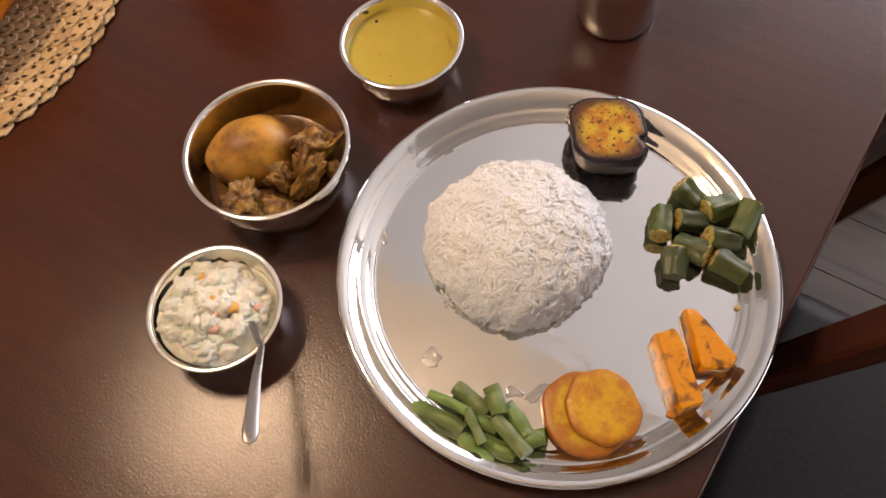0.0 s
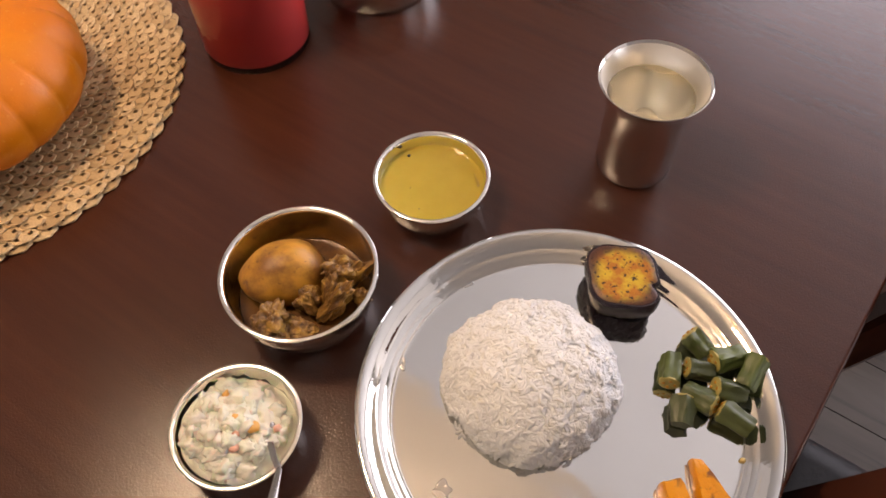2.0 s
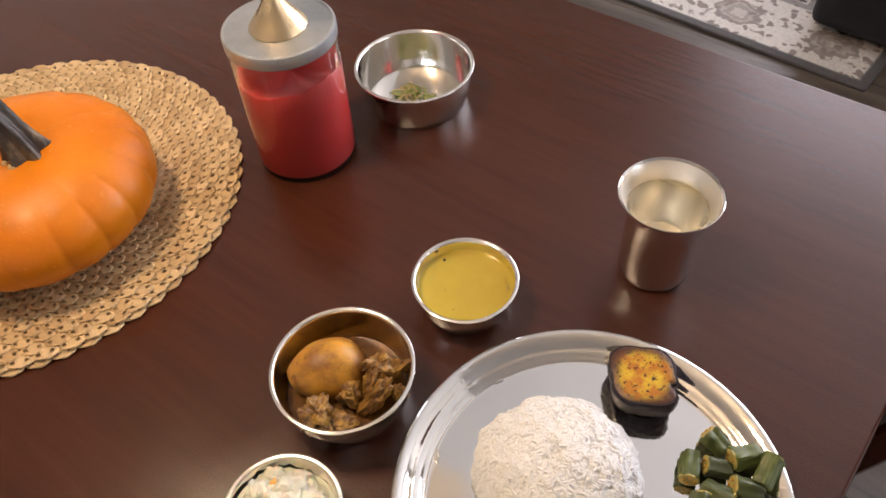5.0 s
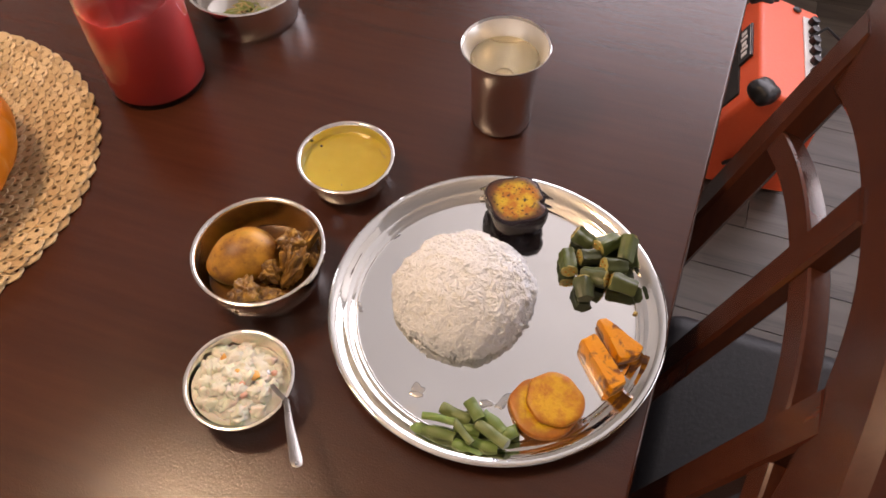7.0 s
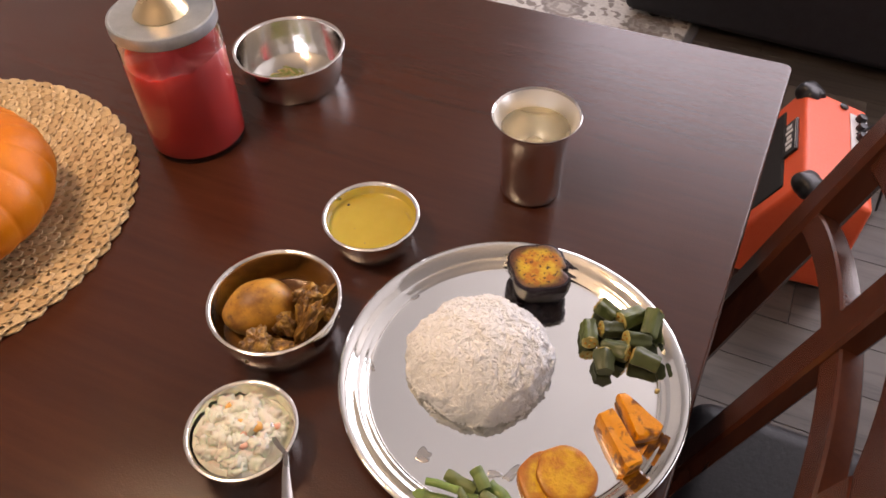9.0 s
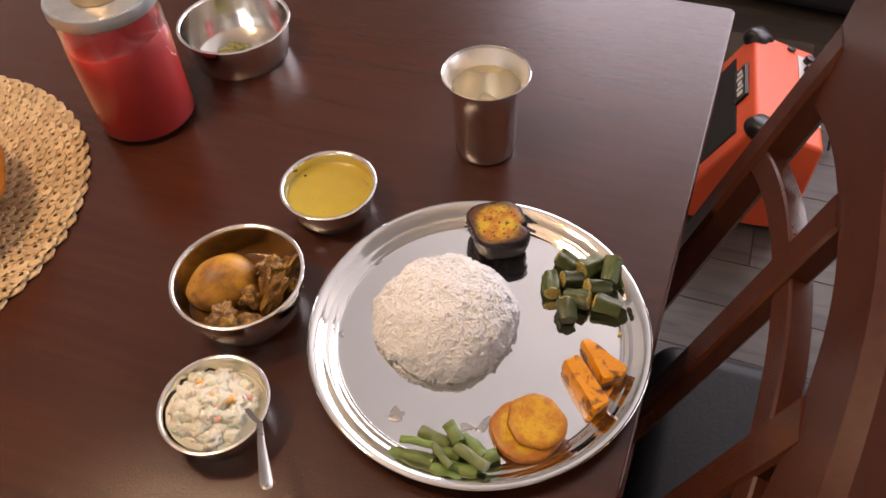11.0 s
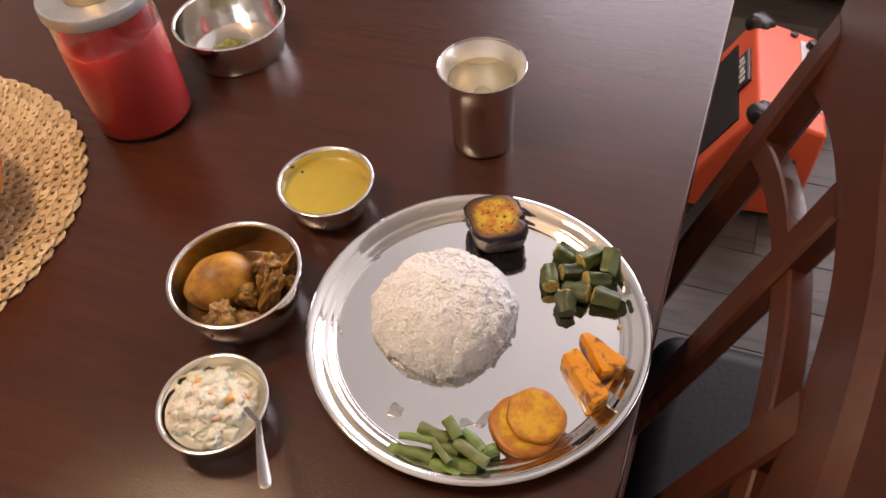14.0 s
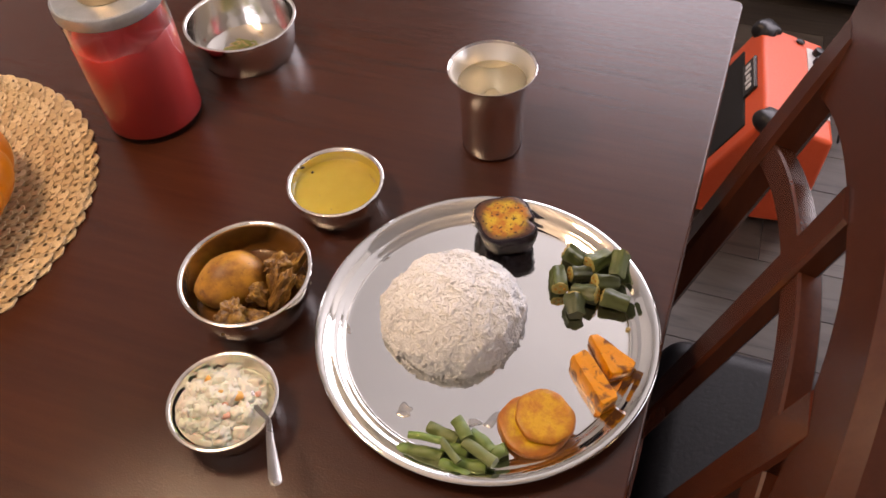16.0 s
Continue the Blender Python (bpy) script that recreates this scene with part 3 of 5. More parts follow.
# rice
RICE = (-0.0330, 0.0030)
RICE_R, RICE_H = 0.066, 0.047
rice_n = Nodes("cooked_rice", (0.86, 0.86, 0.84), 0.55, Specular_IOR_Level=0.3)
rice_n.colour(rice_n.ramp(rice_n.noise(160, 3), [(0.30, (0.73, 0.745, 0.71)), (0.48, (0.77, 0.80, 0.81))]))
M["rice"] = rice_n.mat


def dome_point(u, a, seed=0.0):
    """A point of the mound: u from the top (0) to its foot (1)."""
    lump = 1 + 0.055 * noise.noise((math.cos(a) * 1.4 * u + 5, math.sin(a) * 1.4 * u, seed))
    r = RICE_R * math.sin(u * math.pi / 2) ** 0.93 * lump
    z = RICE_H * max(0.0, math.cos(u * math.pi / 2)) ** 0.82 * (1 + 0.06 * noise.noise((r * math.cos(a) * 40, r * math.sin(a) * 40, 3)))
    q = Vector((r * math.cos(a), r * math.sin(a), z))
    clump = 0.0034 * noise.noise(q * 60) + 0.0022 * noise.noise(q * 170)
    return q * (1 + clump / 0.05) if u < 0.93 else q * (1 + 0.4 * clump / 0.05)


def rice_core():
    bm = bmesh.new()
    rings = []
    for j in range(1, 15):
        u = j / 14
        rings.append([bm.verts.new(dome_point(u, 2 * math.pi * k / 48) * 0.955) for k in range(48)])
    top = bm.verts.new(dome_point(0, 0) * 0.955)
    for k in range(48):
        bm.faces.new((top, rings[0][k], rings[0][(k + 1) % 48]))
    for a, b in zip(rings, rings[1:]):
        for k in range(48):
            bm.faces.new((a[k], b[k], b[(k + 1) % 48], a[(k + 1) % 48]))
    bmesh.ops.recalc_face_normals(bm, faces=bm.faces)
    return bm


def grain_soup(placings):
    """Long-grain rice: a tapered, slightly bent spindle for each (place, way, length, thickness)."""
    verts, faces = [], []
    rings = ((-0.44, 0.62), (-0.2, 1.0), (0.18, 0.96), (0.43, 0.55))
    for p, way, length, thick, bend in placings:
        way = way.normalized()
        a = way.cross(Vector((0.3, 0.2, 1))).normalized()
        b = way.cross(a)
        base = len(verts)
        verts.append(tuple(p - way * length * 0.5))
        for s, k in rings:
            c = p + way * length * s + b * bend * (0.25 - s * s)
            for q in range(5):
                t = 2 * math.pi * q / 5
                verts.append(tuple(c + a * thick * k * math.cos(t) + b * thick * k * math.sin(t)))
        verts.append(tuple(p + way * length * 0.5))
        end = len(verts) - 1
        for q in range(5):
            faces.append((base, base + 1 + (q + 1) % 5, base + 1 + q))
            for j in range(3):
                i0 = base + 1 + 5 * j
                faces.append((i0 + q, i0 + (q + 1) % 5, i0 + 5 + (q + 1) % 5, i0 + 5 + q))
            i0 = base + 16
            faces.append((i0 + q, i0 + (q + 1) % 5, end))
    return verts, faces


rice = thing("rice_mound", (RICE[0], RICE[1], FLOOR), "domed mound of white boiled long-grain rice", "rice")
part("rice_core", rice_core(), M["rice"], rice)
rng = random.Random(7)
placings = []
for i in range(7200):
    u = math.acos(1 - rng.random() * 0.995) / (math.pi / 2)
    a = rng.random() * 2 * math.pi
    p = dome_point(u, a)
    out = Vector((p.x, p.y, p.z * 1.6 + 0.006)).normalized()
    t1 = out.cross(Vector((rng.gauss(0, 1), rng.gauss(0, 1), rng.gauss(0, 1)))).normalized()
    way = (t1 + out * (rng.gauss(0, 0.09) if i % 60 else rng.uniform(0.25, 0.6))).normalized()
    gap = noise.noise(p * 130)
    placings.append((p * (0.962 + 0.034 * rng.random()) + out * (-0.0002 - 0.0020 * max(0, gap)), way, rng.uniform(0.0052, 0.0082), rng.uniform(0.00105, 0.00145), rng.uniform(-0.0024, 0.0024)))
for i in range(46):
    a = rng.random() * 2 * math.pi
    r = RICE_R * rng.uniform(0.97, 1.03)
    t = rng.random() * math.pi
    placings.append((Vector((r * math.cos(a), r * math.sin(a), 0.0014)), Vector((math.cos(t), math.sin(t), rng.uniform(0, 0.12))), 0.0060, 0.0010, 0.001))
surface = tagged(soup("rice_surface", *grain_soup(placings), M["rice"], rice), kind="stuff")
soft_normals = []
for v in surface.data.vertices:                 # moist, translucent grains shade softly into one another
    out = Vector((v.co.x, v.co.y, v.co.z * 1.6 + 0.006)).normalized()
    soft_normals.append(tuple((v.normal * 0.42 + out * 0.58).normalized()))
surface.data.normals_split_custom_set_from_vertices(soft_normals)

# green beans: middle x, y, height above the plate, direction, length
bean_n = Nodes("cooked_green_bean", (0.09, 0.15, 0.03), 0.46)
info = bean_n.node("ShaderNodeObjectInfo")
streak = bean_n.noise(90, 4, 0.6, (0.12, 1, 1))
tone = bean_n.ramp(info.outputs["Random"], [(0.0, (0.120, 0.160, 0.044)), (0.5, (0.115, 0.215, 0.036)), (1.0, (0.155, 0.290, 0.048))])
bean_n.colour(bean_n.mix(bean_n.ramp(streak, [(0.35, 0.0), (0.65, 0.7)]), tone, (0.20, 0.25, 0.10)))
bean_n.bump(streak, 0.5, 0.0008)
M["bean"] = bean_n.mat
BEANS = [
    (-0.0302, -0.1378, 0.0050, 35.9, 0.0170), (-0.0096, -0.1342, 0.0060, 3.3, 0.0300), (-0.0127, -0.1244, 0.0125, 5.5, 0.0280),
    (0.0105, -0.1286, 0.0125, -34.9, 0.0250), (-0.0013, -0.1132, 0.0060, -8.4, 0.0265), (0.0132, -0.1072, 0.0130, -43.8, 0.0195),
    (0.0315, -0.1101, 0.0060, -24.6, 0.0260), (0.0336, -0.1224, 0.0125, -18.9, 0.0310), (0.0187, -0.1408, 0.0070, -12.7, 0.0255),
    (0.0290, -0.1314, 0.0050, 6.0, 0.0230), (0.0121, -0.1226, 0.0050, 5.2, 0.0220), (0.0470, -0.1150, 0.0050, 48.3, 0.0160)]


def bean(length, r, bend, seed):
    pts, rad = [], []
    for i in range(13):
        s = i / 12 - 0.5
        pts.append((s * length, bend * (0.25 - s * s), 0.0008 * math.sin(s * 9 + seed)))
        rad.append(r * (1 + 0.025 * math.sin(s * 11 + seed)) * (0.97 if i in (0, 12) else 1))
    bm = tube(pts, rad, 12, 0.78)
    return bm


for i, (x, y, h, a, length) in enumerate(BEANS):
    thin = 0.0034 if i in (2, 3) else rng.uniform(0.0050, 0.0058)
    tilt = rng.uniform(-6, 6) if h > 0.008 else 0
    tagged(part("green_bean", bean(length, thin, rng.uniform(-0.0028, 0.0028), i * 1.3), M["bean"], at=pose(x, y, FLOOR + h - 0.0006, rng.uniform(-25, 25), tilt, a)),
           "cut piece of cooked green bean on the plate", "green bean", "green beans on the plate")

# okra: middle x, y, direction (towards the whole end), length
okra_n = Nodes("cooked_okra_skin", (0.05, 0.08, 0.02), 0.42)
info = okra_n.node("ShaderNodeObjectInfo")
tone = okra_n.ramp(info.outputs["Random"], [(0.0, (0.055, 0.070, 0.026)), (0.5, (0.080, 0.110, 0.030)), (1.0, (0.115, 0.160, 0.038))])
okra_n.colour(okra_n.mix(okra_n.ramp(okra_n.noise(70, 4, 0.6, (0.3, 1, 1)), [(0.38, 0.0), (0.72, 0.6)]), tone, (0.030, 0.040, 0.018)))
okra_n.bump(okra_n.noise(160, 3, stretch=(0.3, 1, 1)), 0.4, 0.0006)
M["okra"] = okra_n.mat
M["okra_cut"] = simple("okra_cut_end", (0.50, 0.42, 0.14), (0.38, 0.33, 0.10), 0.4, 220, 0.6, 0.001)
M["okra_seed"] = simple("okra_seed_orange", (0.55, 0.30, 0.03), (0.42, 0.20, 0.02), 0.4, 300, 0.4, 0.0005)
OKRA = [
    (0.0585, 0.1006, -14.4, 0.0215, 0.0065), (0.0820, 0.1009, 50.5, 0.0260, 0.0085), (0.1010, 0.0970, -88.9, 0.0285, 0.0120), (0.0685, 0.0809, 28.0, 0.0215, 0.0065), (0.0505, 0.0690, 109.6, 0.0265, 0.0065),
    (0.0939, 0.0756, 26.1, 0.0245, 0.0090), (0.0722, 0.0434, -69.6, 0.0229, 0.0065), (0.0777, 0.0593, 175.7, 0.0260, 0.0075), (0.1064, 0.0599, -3.3, 0.0268, 0.0065)]


def okra_piece(length, r0, r1, seed):
    """Five ridges along the pod."""
    bm = bmesh.new()
    rings = []
    for j in range(13):
        s = j / 12
        r = (r0 + (r1 - r0) * s) * (1 + 0.04 * math.sin(s * 7 + seed)) * (0.94 if j in (0, 12) else 1)
        ring = []
        for k in range(30):
            a = 2 * math.pi * k / 30
            ridge = 1 + 0.12 * math.cos(5 * a + seed)
            dent = 1 + 0.13 * noise.noise((math.cos(a) * 2, math.sin(a) * 2, s * 3 + seed)) + 0.05 * noise.noise((math.cos(a) * 5, math.sin(a) * 5, s * 8 + seed))
            ring.append(bm.verts.new(((s - 0.5) * length, r * ridge * dent * math.cos(a), r * ridge * dent * math.sin(a) * 0.9)))
        rings.append(ring)
    for a, b in zip(rings, rings[1:]):
        for k in range(30):
            bm.faces.new((a[k], a[(k + 1) % 30], b[(k + 1) % 30], b[k]))
    bm.faces.new(rings[0][::-1])
    bm.faces.new(rings[-1])
    bmesh.ops.recalc_face_normals(bm, faces=bm.faces)
    return bm


for i, (x, y, a, length, h) in enumerate(OKRA):
    r = rng.uniform(0.0086, 0.0097)
    ok = tagged(part("okra_piece", okra_piece(length * 0.92, r, r * 0.86, i * 0.9), M["okra"], at=pose(x, y, FLOOR + h + 0.0025, rng.uniform(0, 360), 5 if i in (1, 4, 6, 8) else rng.uniform(9, 17), a)),
                "cut piece of dark green cooked okra with seedy end", "okra", "okra on the plate")
    part("cut_face", lathe([(0, 0.0008), (r * 0.35, 0.0003), (r * 0.6, 0.0010), (r * 0.86, 0.0002), (r * 0.86, -0.001), (0, -0.001)], 20, 0.1, i), M["okra_cut"], ok, "pale yellow cut end", pose(-length * 0.46 - 0.0003, 0, 0, 0, -90, 0))
    for k in range(4):
        t = k * 1.57 + i
        part("seed", blob(0.0016, 0.0016, 0.0011, 0.1, 2, k, 1), M["okra_seed"], ok, at=pose(-length * 0.46 - 0.0011, r * 0.48 * math.cos(t), r * 0.44 * math.sin(t), 0, 90, 0))

# fried potato slices
pot_n = Nodes("fried_potato", (0.55, 0.28, 0.05), 0.36)
sep = pot_n.node("ShaderNodeSeparateXYZ")
pot_n.place()
pot_n.link(pot_n.coord.outputs["Object"], sep.inputs[0])
rad = pot_n.maths("SQRT", pot_n.maths("ADD", pot_n.maths("POWER", sep.outputs[0], 2.0), pot_n.maths("POWER", sep.outputs[1], 2.0)))
edge = pot_n.maths("ADD", rad, pot_n.maths("MULTIPLY", pot_n.maths("SUBTRACT", pot_n.noise(120, 4), 0.5), 0.012))
info = pot_n.node("ShaderNodeObjectInfo")
face_tone = pot_n.mix(info.outputs["Random"], (0.70, 0.47, 0.020), (0.62, 0.33, 0.014))
crust = pot_n.mix(pot_n.ramp(edge, [(0.0185, 0.0), (0.0250, 0.95)]), face_tone, (0.34, 0.095, 0.010))
pot_n.colour(pot_n.mix(pot_n.ramp(pot_n.noise(95, 5, 0.65), [(0.46, 0.0), (0.64, 0.85)]), crust, (0.46, 0.160, 0.012)))
pot_n.bump(pot_n.noise(200, 5), 0.7, 0.0010)
M["potato"] = pot_n.mat


def rounded_outline(r, wobble, seed, n=44, sx=1.0, sy=1.0, corners=8):
    out = []
    for k in range(n):
        a = 2 * math.pi * k / n
        rr = r * (1 + wobble * noise.noise((math.cos(a) * 1.3 + seed, math.sin(a) * 1.3, seed)) + 0.018 * math.cos(corners * a + seed))
        out.append((rr * sx * math.cos(a), rr * sy * math.sin(a)))
    return out


tagged(part("potato_slice", outline_slab(rounded_outline(0.0282, 0.10, 2.0, sx=1.04), 0, 0.0075, 0.0015), M["potato"], at=pose(0.0680, -0.0825, FLOOR + 0.0003, 0, 0, 20)),
       "fried golden potato slice lying on the plate", "potato slice", "potato slices on the plate")
tagged(part("potato_slice", outline_slab(rounded_outline(0.0240, 0.08, 6.0, sx=0.98, sy=1.04), 0, 0.0060, 0.0015), M["potato"], at=pose(0.0752, -0.0752, FLOOR + 0.0088, 3, -2, 70)),
       "fried golden potato slice resting on another slice", "potato slice", "potato slices on the plate")

# roasted pumpkin wedges
wedge_n = Nodes("roasted_orange_wedge", (0.75, 0.22, 0.015), 0.3)
char = wedge_n.ramp(wedge_n.noise(55, 4, 0.6, distort=0.5), [(0.51, 0.0), (0.60, 0.85)])
wedge_n.colour(wedge_n.mix(char, wedge_n.mix(wedge_n.noise(140, 4), (0.70, 0.240, 0.0015), (0.76, 0.34, 0.003)), (0.11, 0.026, 0.012)))
wedge_n.bump(wedge_n.noise(330, 4), 0.5, 0.0008)
M["wedge"] = wedge_n.mat


def wedge(corners, height, lean, seed):
    """A cut wedge: a block over a cornered outline, its upper face shifted by lean, sides uneven."""
    ring, n = [], len(corners)
    for k in range(n):
        (x0, y0), (x1, y1) = corners[k], corners[(k + 1) % n]
        for q in range(6):
            f = 0.07 + 0.86 * q / 5
            ring.append((x0 + (x1 - x0) * f, y0 + (y1 - y0) * f))
    cx, cy = sum(p[0] for p in ring) / len(ring), sum(p[1] for p in ring) / len(ring)
    bm = bmesh.new()
    rings = []
    for j, (v, k) in enumerate(((0, 0.95), (0.12, 1.0), (0.4, 1.01), (0.7, 1.0), (0.93, 0.985), (1.0, 0.94), (1.005, 0.6), (0.99, 0.25))):
        level = []
        for x, y in ring:
            q = Vector((cx + (x - cx) * k + lean[0] * v, cy + (y - cy) * k + lean[1] * v, height * v))
            level.append(bm.verts.new(q + 0.0009 * noise.noise_vector(q * 130 + Vector((seed, 0, 0))) * (1 if j else 0)))
        rings.append(level)
    m = len(ring)
    for a, b in zip(rings, rings[1:]):
        for k in range(m):
            bm.faces.new((a[k], a[(k + 1) % m], b[(k + 1) % m], b[k]))
    bm.faces.new(rings[0][::-1])
    bm.faces.new(rings[-1])
    bmesh.ops.recalc_face_normals(bm, faces=bm.faces)
    return bm


tagged(part("pumpkin_wedge", wedge([(-0.0232, 0.0130), (-0.0135, 0.0230), (0.0235, -0.0150), (0.0130, -0.0285)], 0.0175, (0.002, 0.002), 1.0), M["wedge"], at=pose(0.1040, -0.0285, FLOOR + 0.0002)),
       "roasted orange pumpkin wedge with charred patches on the plate", "pumpkin wedge", "roasted wedges on the plate")
tagged(part("pumpkin_wedge", wedge([(-0.0215, 0.0165), (-0.0155, 0.0205), (0.0225, 0.0010), (0.0215, -0.0075), (0.0050, -0.0180)], 0.0130, (0.001, 0.001), 4.0), M["wedge"], at=pose(0.1130, -0.0035, FLOOR + 0.0002)),
       "broad roasted orange pumpkin wedge with browned edge", "pumpkin wedge", "roasted wedges on the plate")
M["oil"] = simple("orange_oil_film", (0.78, 0.26, 0.03), (0.84, 0.38, 0.07), 0.10, 120, 0.1, 0.0004, 0.55)
oil = tagged(part("oil_smear", outline_slab(rounded_outline(0.0130, 0.3, 9.0, 48, 2.1, 0.55, 3), 0, 0.0004, 0.0002), M["oil"], at=pose(0.1280, -0.0300, FLOOR + 0.0002, 0, 0, 62)), "thin orange oil smear on the steel plate", "oil")
M["seed"] = simple("pale_okra_seed", (0.62, 0.50, 0.22), (0.50, 0.38, 0.14), 0.4, 300, 0.2, 0.0003)
for x, y, z in ((0.1235, 0.0381, 0.0014), (0.1315, 0.0400, 0.0026)):
    tagged(part("seed", blob(0.0024, 0.0019, 0.0013, 0.1, 2, x, 2), M["seed"], at=pose(x, y, FLOOR + z, 0, 0, 30)), "pale yellow okra seed on the plate", "seed", "seeds on the plate")
MARKS = [(-0.1208, 0.049, 60.0, 1.5, 0.5), (-0.1234, -0.0377, 130.0, 1.5, 0.5), (-0.0400, -0.1018, 0.0, 1.5, 1.3), (0.0340, -0.0860, 60.0, 2.2, 0.7), (0.0200, -0.0930, 20.0, 1.2, 0.7)]
M["mark"] = steel("dull_water_mark", 0.24, (0.46, 0.46, 0.45), scratch=0.5)
for i, (x, y, turn, sx, sy) in enumerate(MARKS):
    tagged(part("water_mark", outline_slab(rounded_outline(0.005, 0.55, 3.0 + i * 2.3, 30, sx, sy, 5), 0, 0.00008, 0.00003), M["mark"], at=pose(x, y, FLOOR + 0.0001, 0, 0, turn)),
           "dull dried water mark on the steel plate", "water mark", "water marks on the plate")

# fried aubergine slice, leaning on the rim
aub_n = Nodes("fried_aubergine_flesh", (0.5, 0.24, 0.03), 0.35)
sep = aub_n.node("ShaderNodeSeparateXYZ")
aub_n.place()
aub_n.link(aub_n.coord.outputs["Object"], sep.inputs[0])
rad = aub_n.maths("SQRT", aub_n.maths("ADD", aub_n.maths("POWER", sep.outputs[0], 2.0), aub_n.maths("POWER", sep.outputs[1], 2.0)))
edge = aub_n.maths("ADD", rad, aub_n.maths("MULTIPLY", aub_n.maths("SUBTRACT", aub_n.noise(90, 4), 0.5), 0.014))
flesh = aub_n.mix(aub_n.ramp(aub_n.noise(95, 4), [(0.40, 0.0), (0.58, 1.0)]), (0.46, 0.17, 0.012), (0.62, 0.43, 0.030))
flesh = aub_n.mix(aub_n.ramp(edge, [(0.0185, 0.0), (0.0250, 1.0)]), flesh, (0.075, 0.028, 0.018))
flesh = aub_n.mix(aub_n.ramp(aub_n.noise(300, 3, 0.6), [(0.60, 0.0), (0.64, 0.95)]), flesh, (0.03, 0.012, 0.008))
aub_n.colour(flesh)
aub_n.bump(aub_n.noise(230, 4), 0.6, 0.001)
M["aub_flesh"] = aub_n.mat
M["aub_skin"] = simple("aubergine_skin", (0.010, 0.006, 0.010), (0.030, 0.020, 0.026), 0.26, 90, 0.8, 0.003, stretch=(1, 1, 0.4), Specular_IOR_Level=0.35)


def aubergine_outline(k=1.0):
    out = []
    for i in range(72):
        a = 2 * math.pi * i / 72
        r = 0.0300 * (1 + 0.06 * math.cos(2 * a + 0.6) + 0.075 * math.cos(4 * a + 0.9) + 0.025 * noise.noise((math.cos(a) * 2, math.sin(a) * 2, 4)))
        d = abs((a - radians(8) + math.pi) % (2 * math.pi) - math.pi)
        r *= 1 - 0.24 * math.exp(-(d / 0.13) ** 2)
        out.append((r * k * math.cos(a) * 1.02, r * k * math.sin(a)))
    return out


def aubergine_body(height):
    """The skin: a crumpled wall under a rounded upper edge."""
    bm = bmesh.new()
    edge = aubergine_outline()
    rings = []
    for j in range(15):
        s = j / 14
        k = 0.84 + 0.16 * min(1, s * 1.5) ** 0.7 if s < 0.93 else 1.0 - 0.05 * (s - 0.93) / 0.07
        crumple = 0.075 * (1 - s) ** 0.5
        ring = []
        for q, (x, y) in enumerate(edge):
            a = math.atan2(y, x)
            f = 1 + crumple * noise.noise((math.cos(a) * 4, math.sin(a) * 4, s * 5)) + 0.6 * crumple * noise.noise((math.cos(a) * 9, math.sin(a) * 9, s * 4))
            ring.append(bm.verts.new((x * k * f, y * k * f, height * s)))
        rings.append(ring)
    n = len(edge)
    for lower, upper in zip(rings, rings[1:]):
        for q in range(n):
            bm.faces.new((lower[q], lower[(q + 1) % n], upper[(q + 1) % n], upper[q]))
    bm.faces.new(rings[0][::-1])
    bm.faces.new(rings[-1])
    bmesh.ops.recalc_face_normals(bm, faces=bm.faces)
    return bm


aub = tagged(part("aubergine_slice", aubergine_body(0.0285), M["aub_skin"], at=pose(-0.0135, 0.1115, FLOOR + 0.0030, 5, -2, 0)), "thick fried aubergine slice with dark wrinkled skin", "aubergine slice")
part("cut_face", outline_slab(aubergine_outline(0.91), 0.0265, 0.0290, 0.0010), M["aub_flesh"], aub, "charred yellow-brown cut face")

# ---- small bowls ----
def bowl(name, x, y, rim, height, foot, label, lip=0.0034, group="steel bowls"):
    """A thin-walled bowl turned in one piece with a rolled lip."""
    t = 0.0011
    out = [(0, 0.0012), (foot - 0.006, 0.0010), (foot - 0.003, 0), (foot + 0.001, 0.0012)]
    steps = 10
    for i in range(1, steps + 1):
        s = i / steps
        out.append((foot + 0.001 + (rim - lip - foot - 0.001) * (1 - (1 - s) ** 2.2), 0.0012 + (height - 0.004) * s))
    inner = [(r - t, z + (t if r < foot + 0.004 else 0)) for r, z in out[::-1]]
    prof = out + [(rim - 0.0006, height - 0.0022), (rim, height - 0.0012), (rim - 0.0003, height - 0.0003), (rim - 0.0010, height), (rim - lip * 0.7, height + 0.0001), (rim - lip, height - 0.0004), (rim - lip - t, height - 0.0022)] + inner[:-3] + [(foot - 0.006, 0.0028), (0, 0.0028)]
    return tagged(part(name, lathe(prof, 112), M["bowl_steel"], at=pose(x, y, TZ)), label, "bowl", group)


bowl("steel_bowl", -0.1949, 0.1039, 0.0502, 0.0378, 0.0375, "small stainless steel bowl holding yellow lentil soup")
bowl("steel_bowl", -0.2172, -0.0390, 0.0613, 0.0530, 0.0445, "stainless steel bowl holding egg and meat curry")
bowl("steel_bowl", -0.1801, -0.1532, 0.0469, 0.0335, 0.0345, "small stainless steel bowl holding chopped yoghurt salad")
bowl("steel_bowl", -0.4258, 0.3206, 0.0709, 0.0500, 0.0580, "wide stainless steel bowl with a few herb scraps", 0.0036)

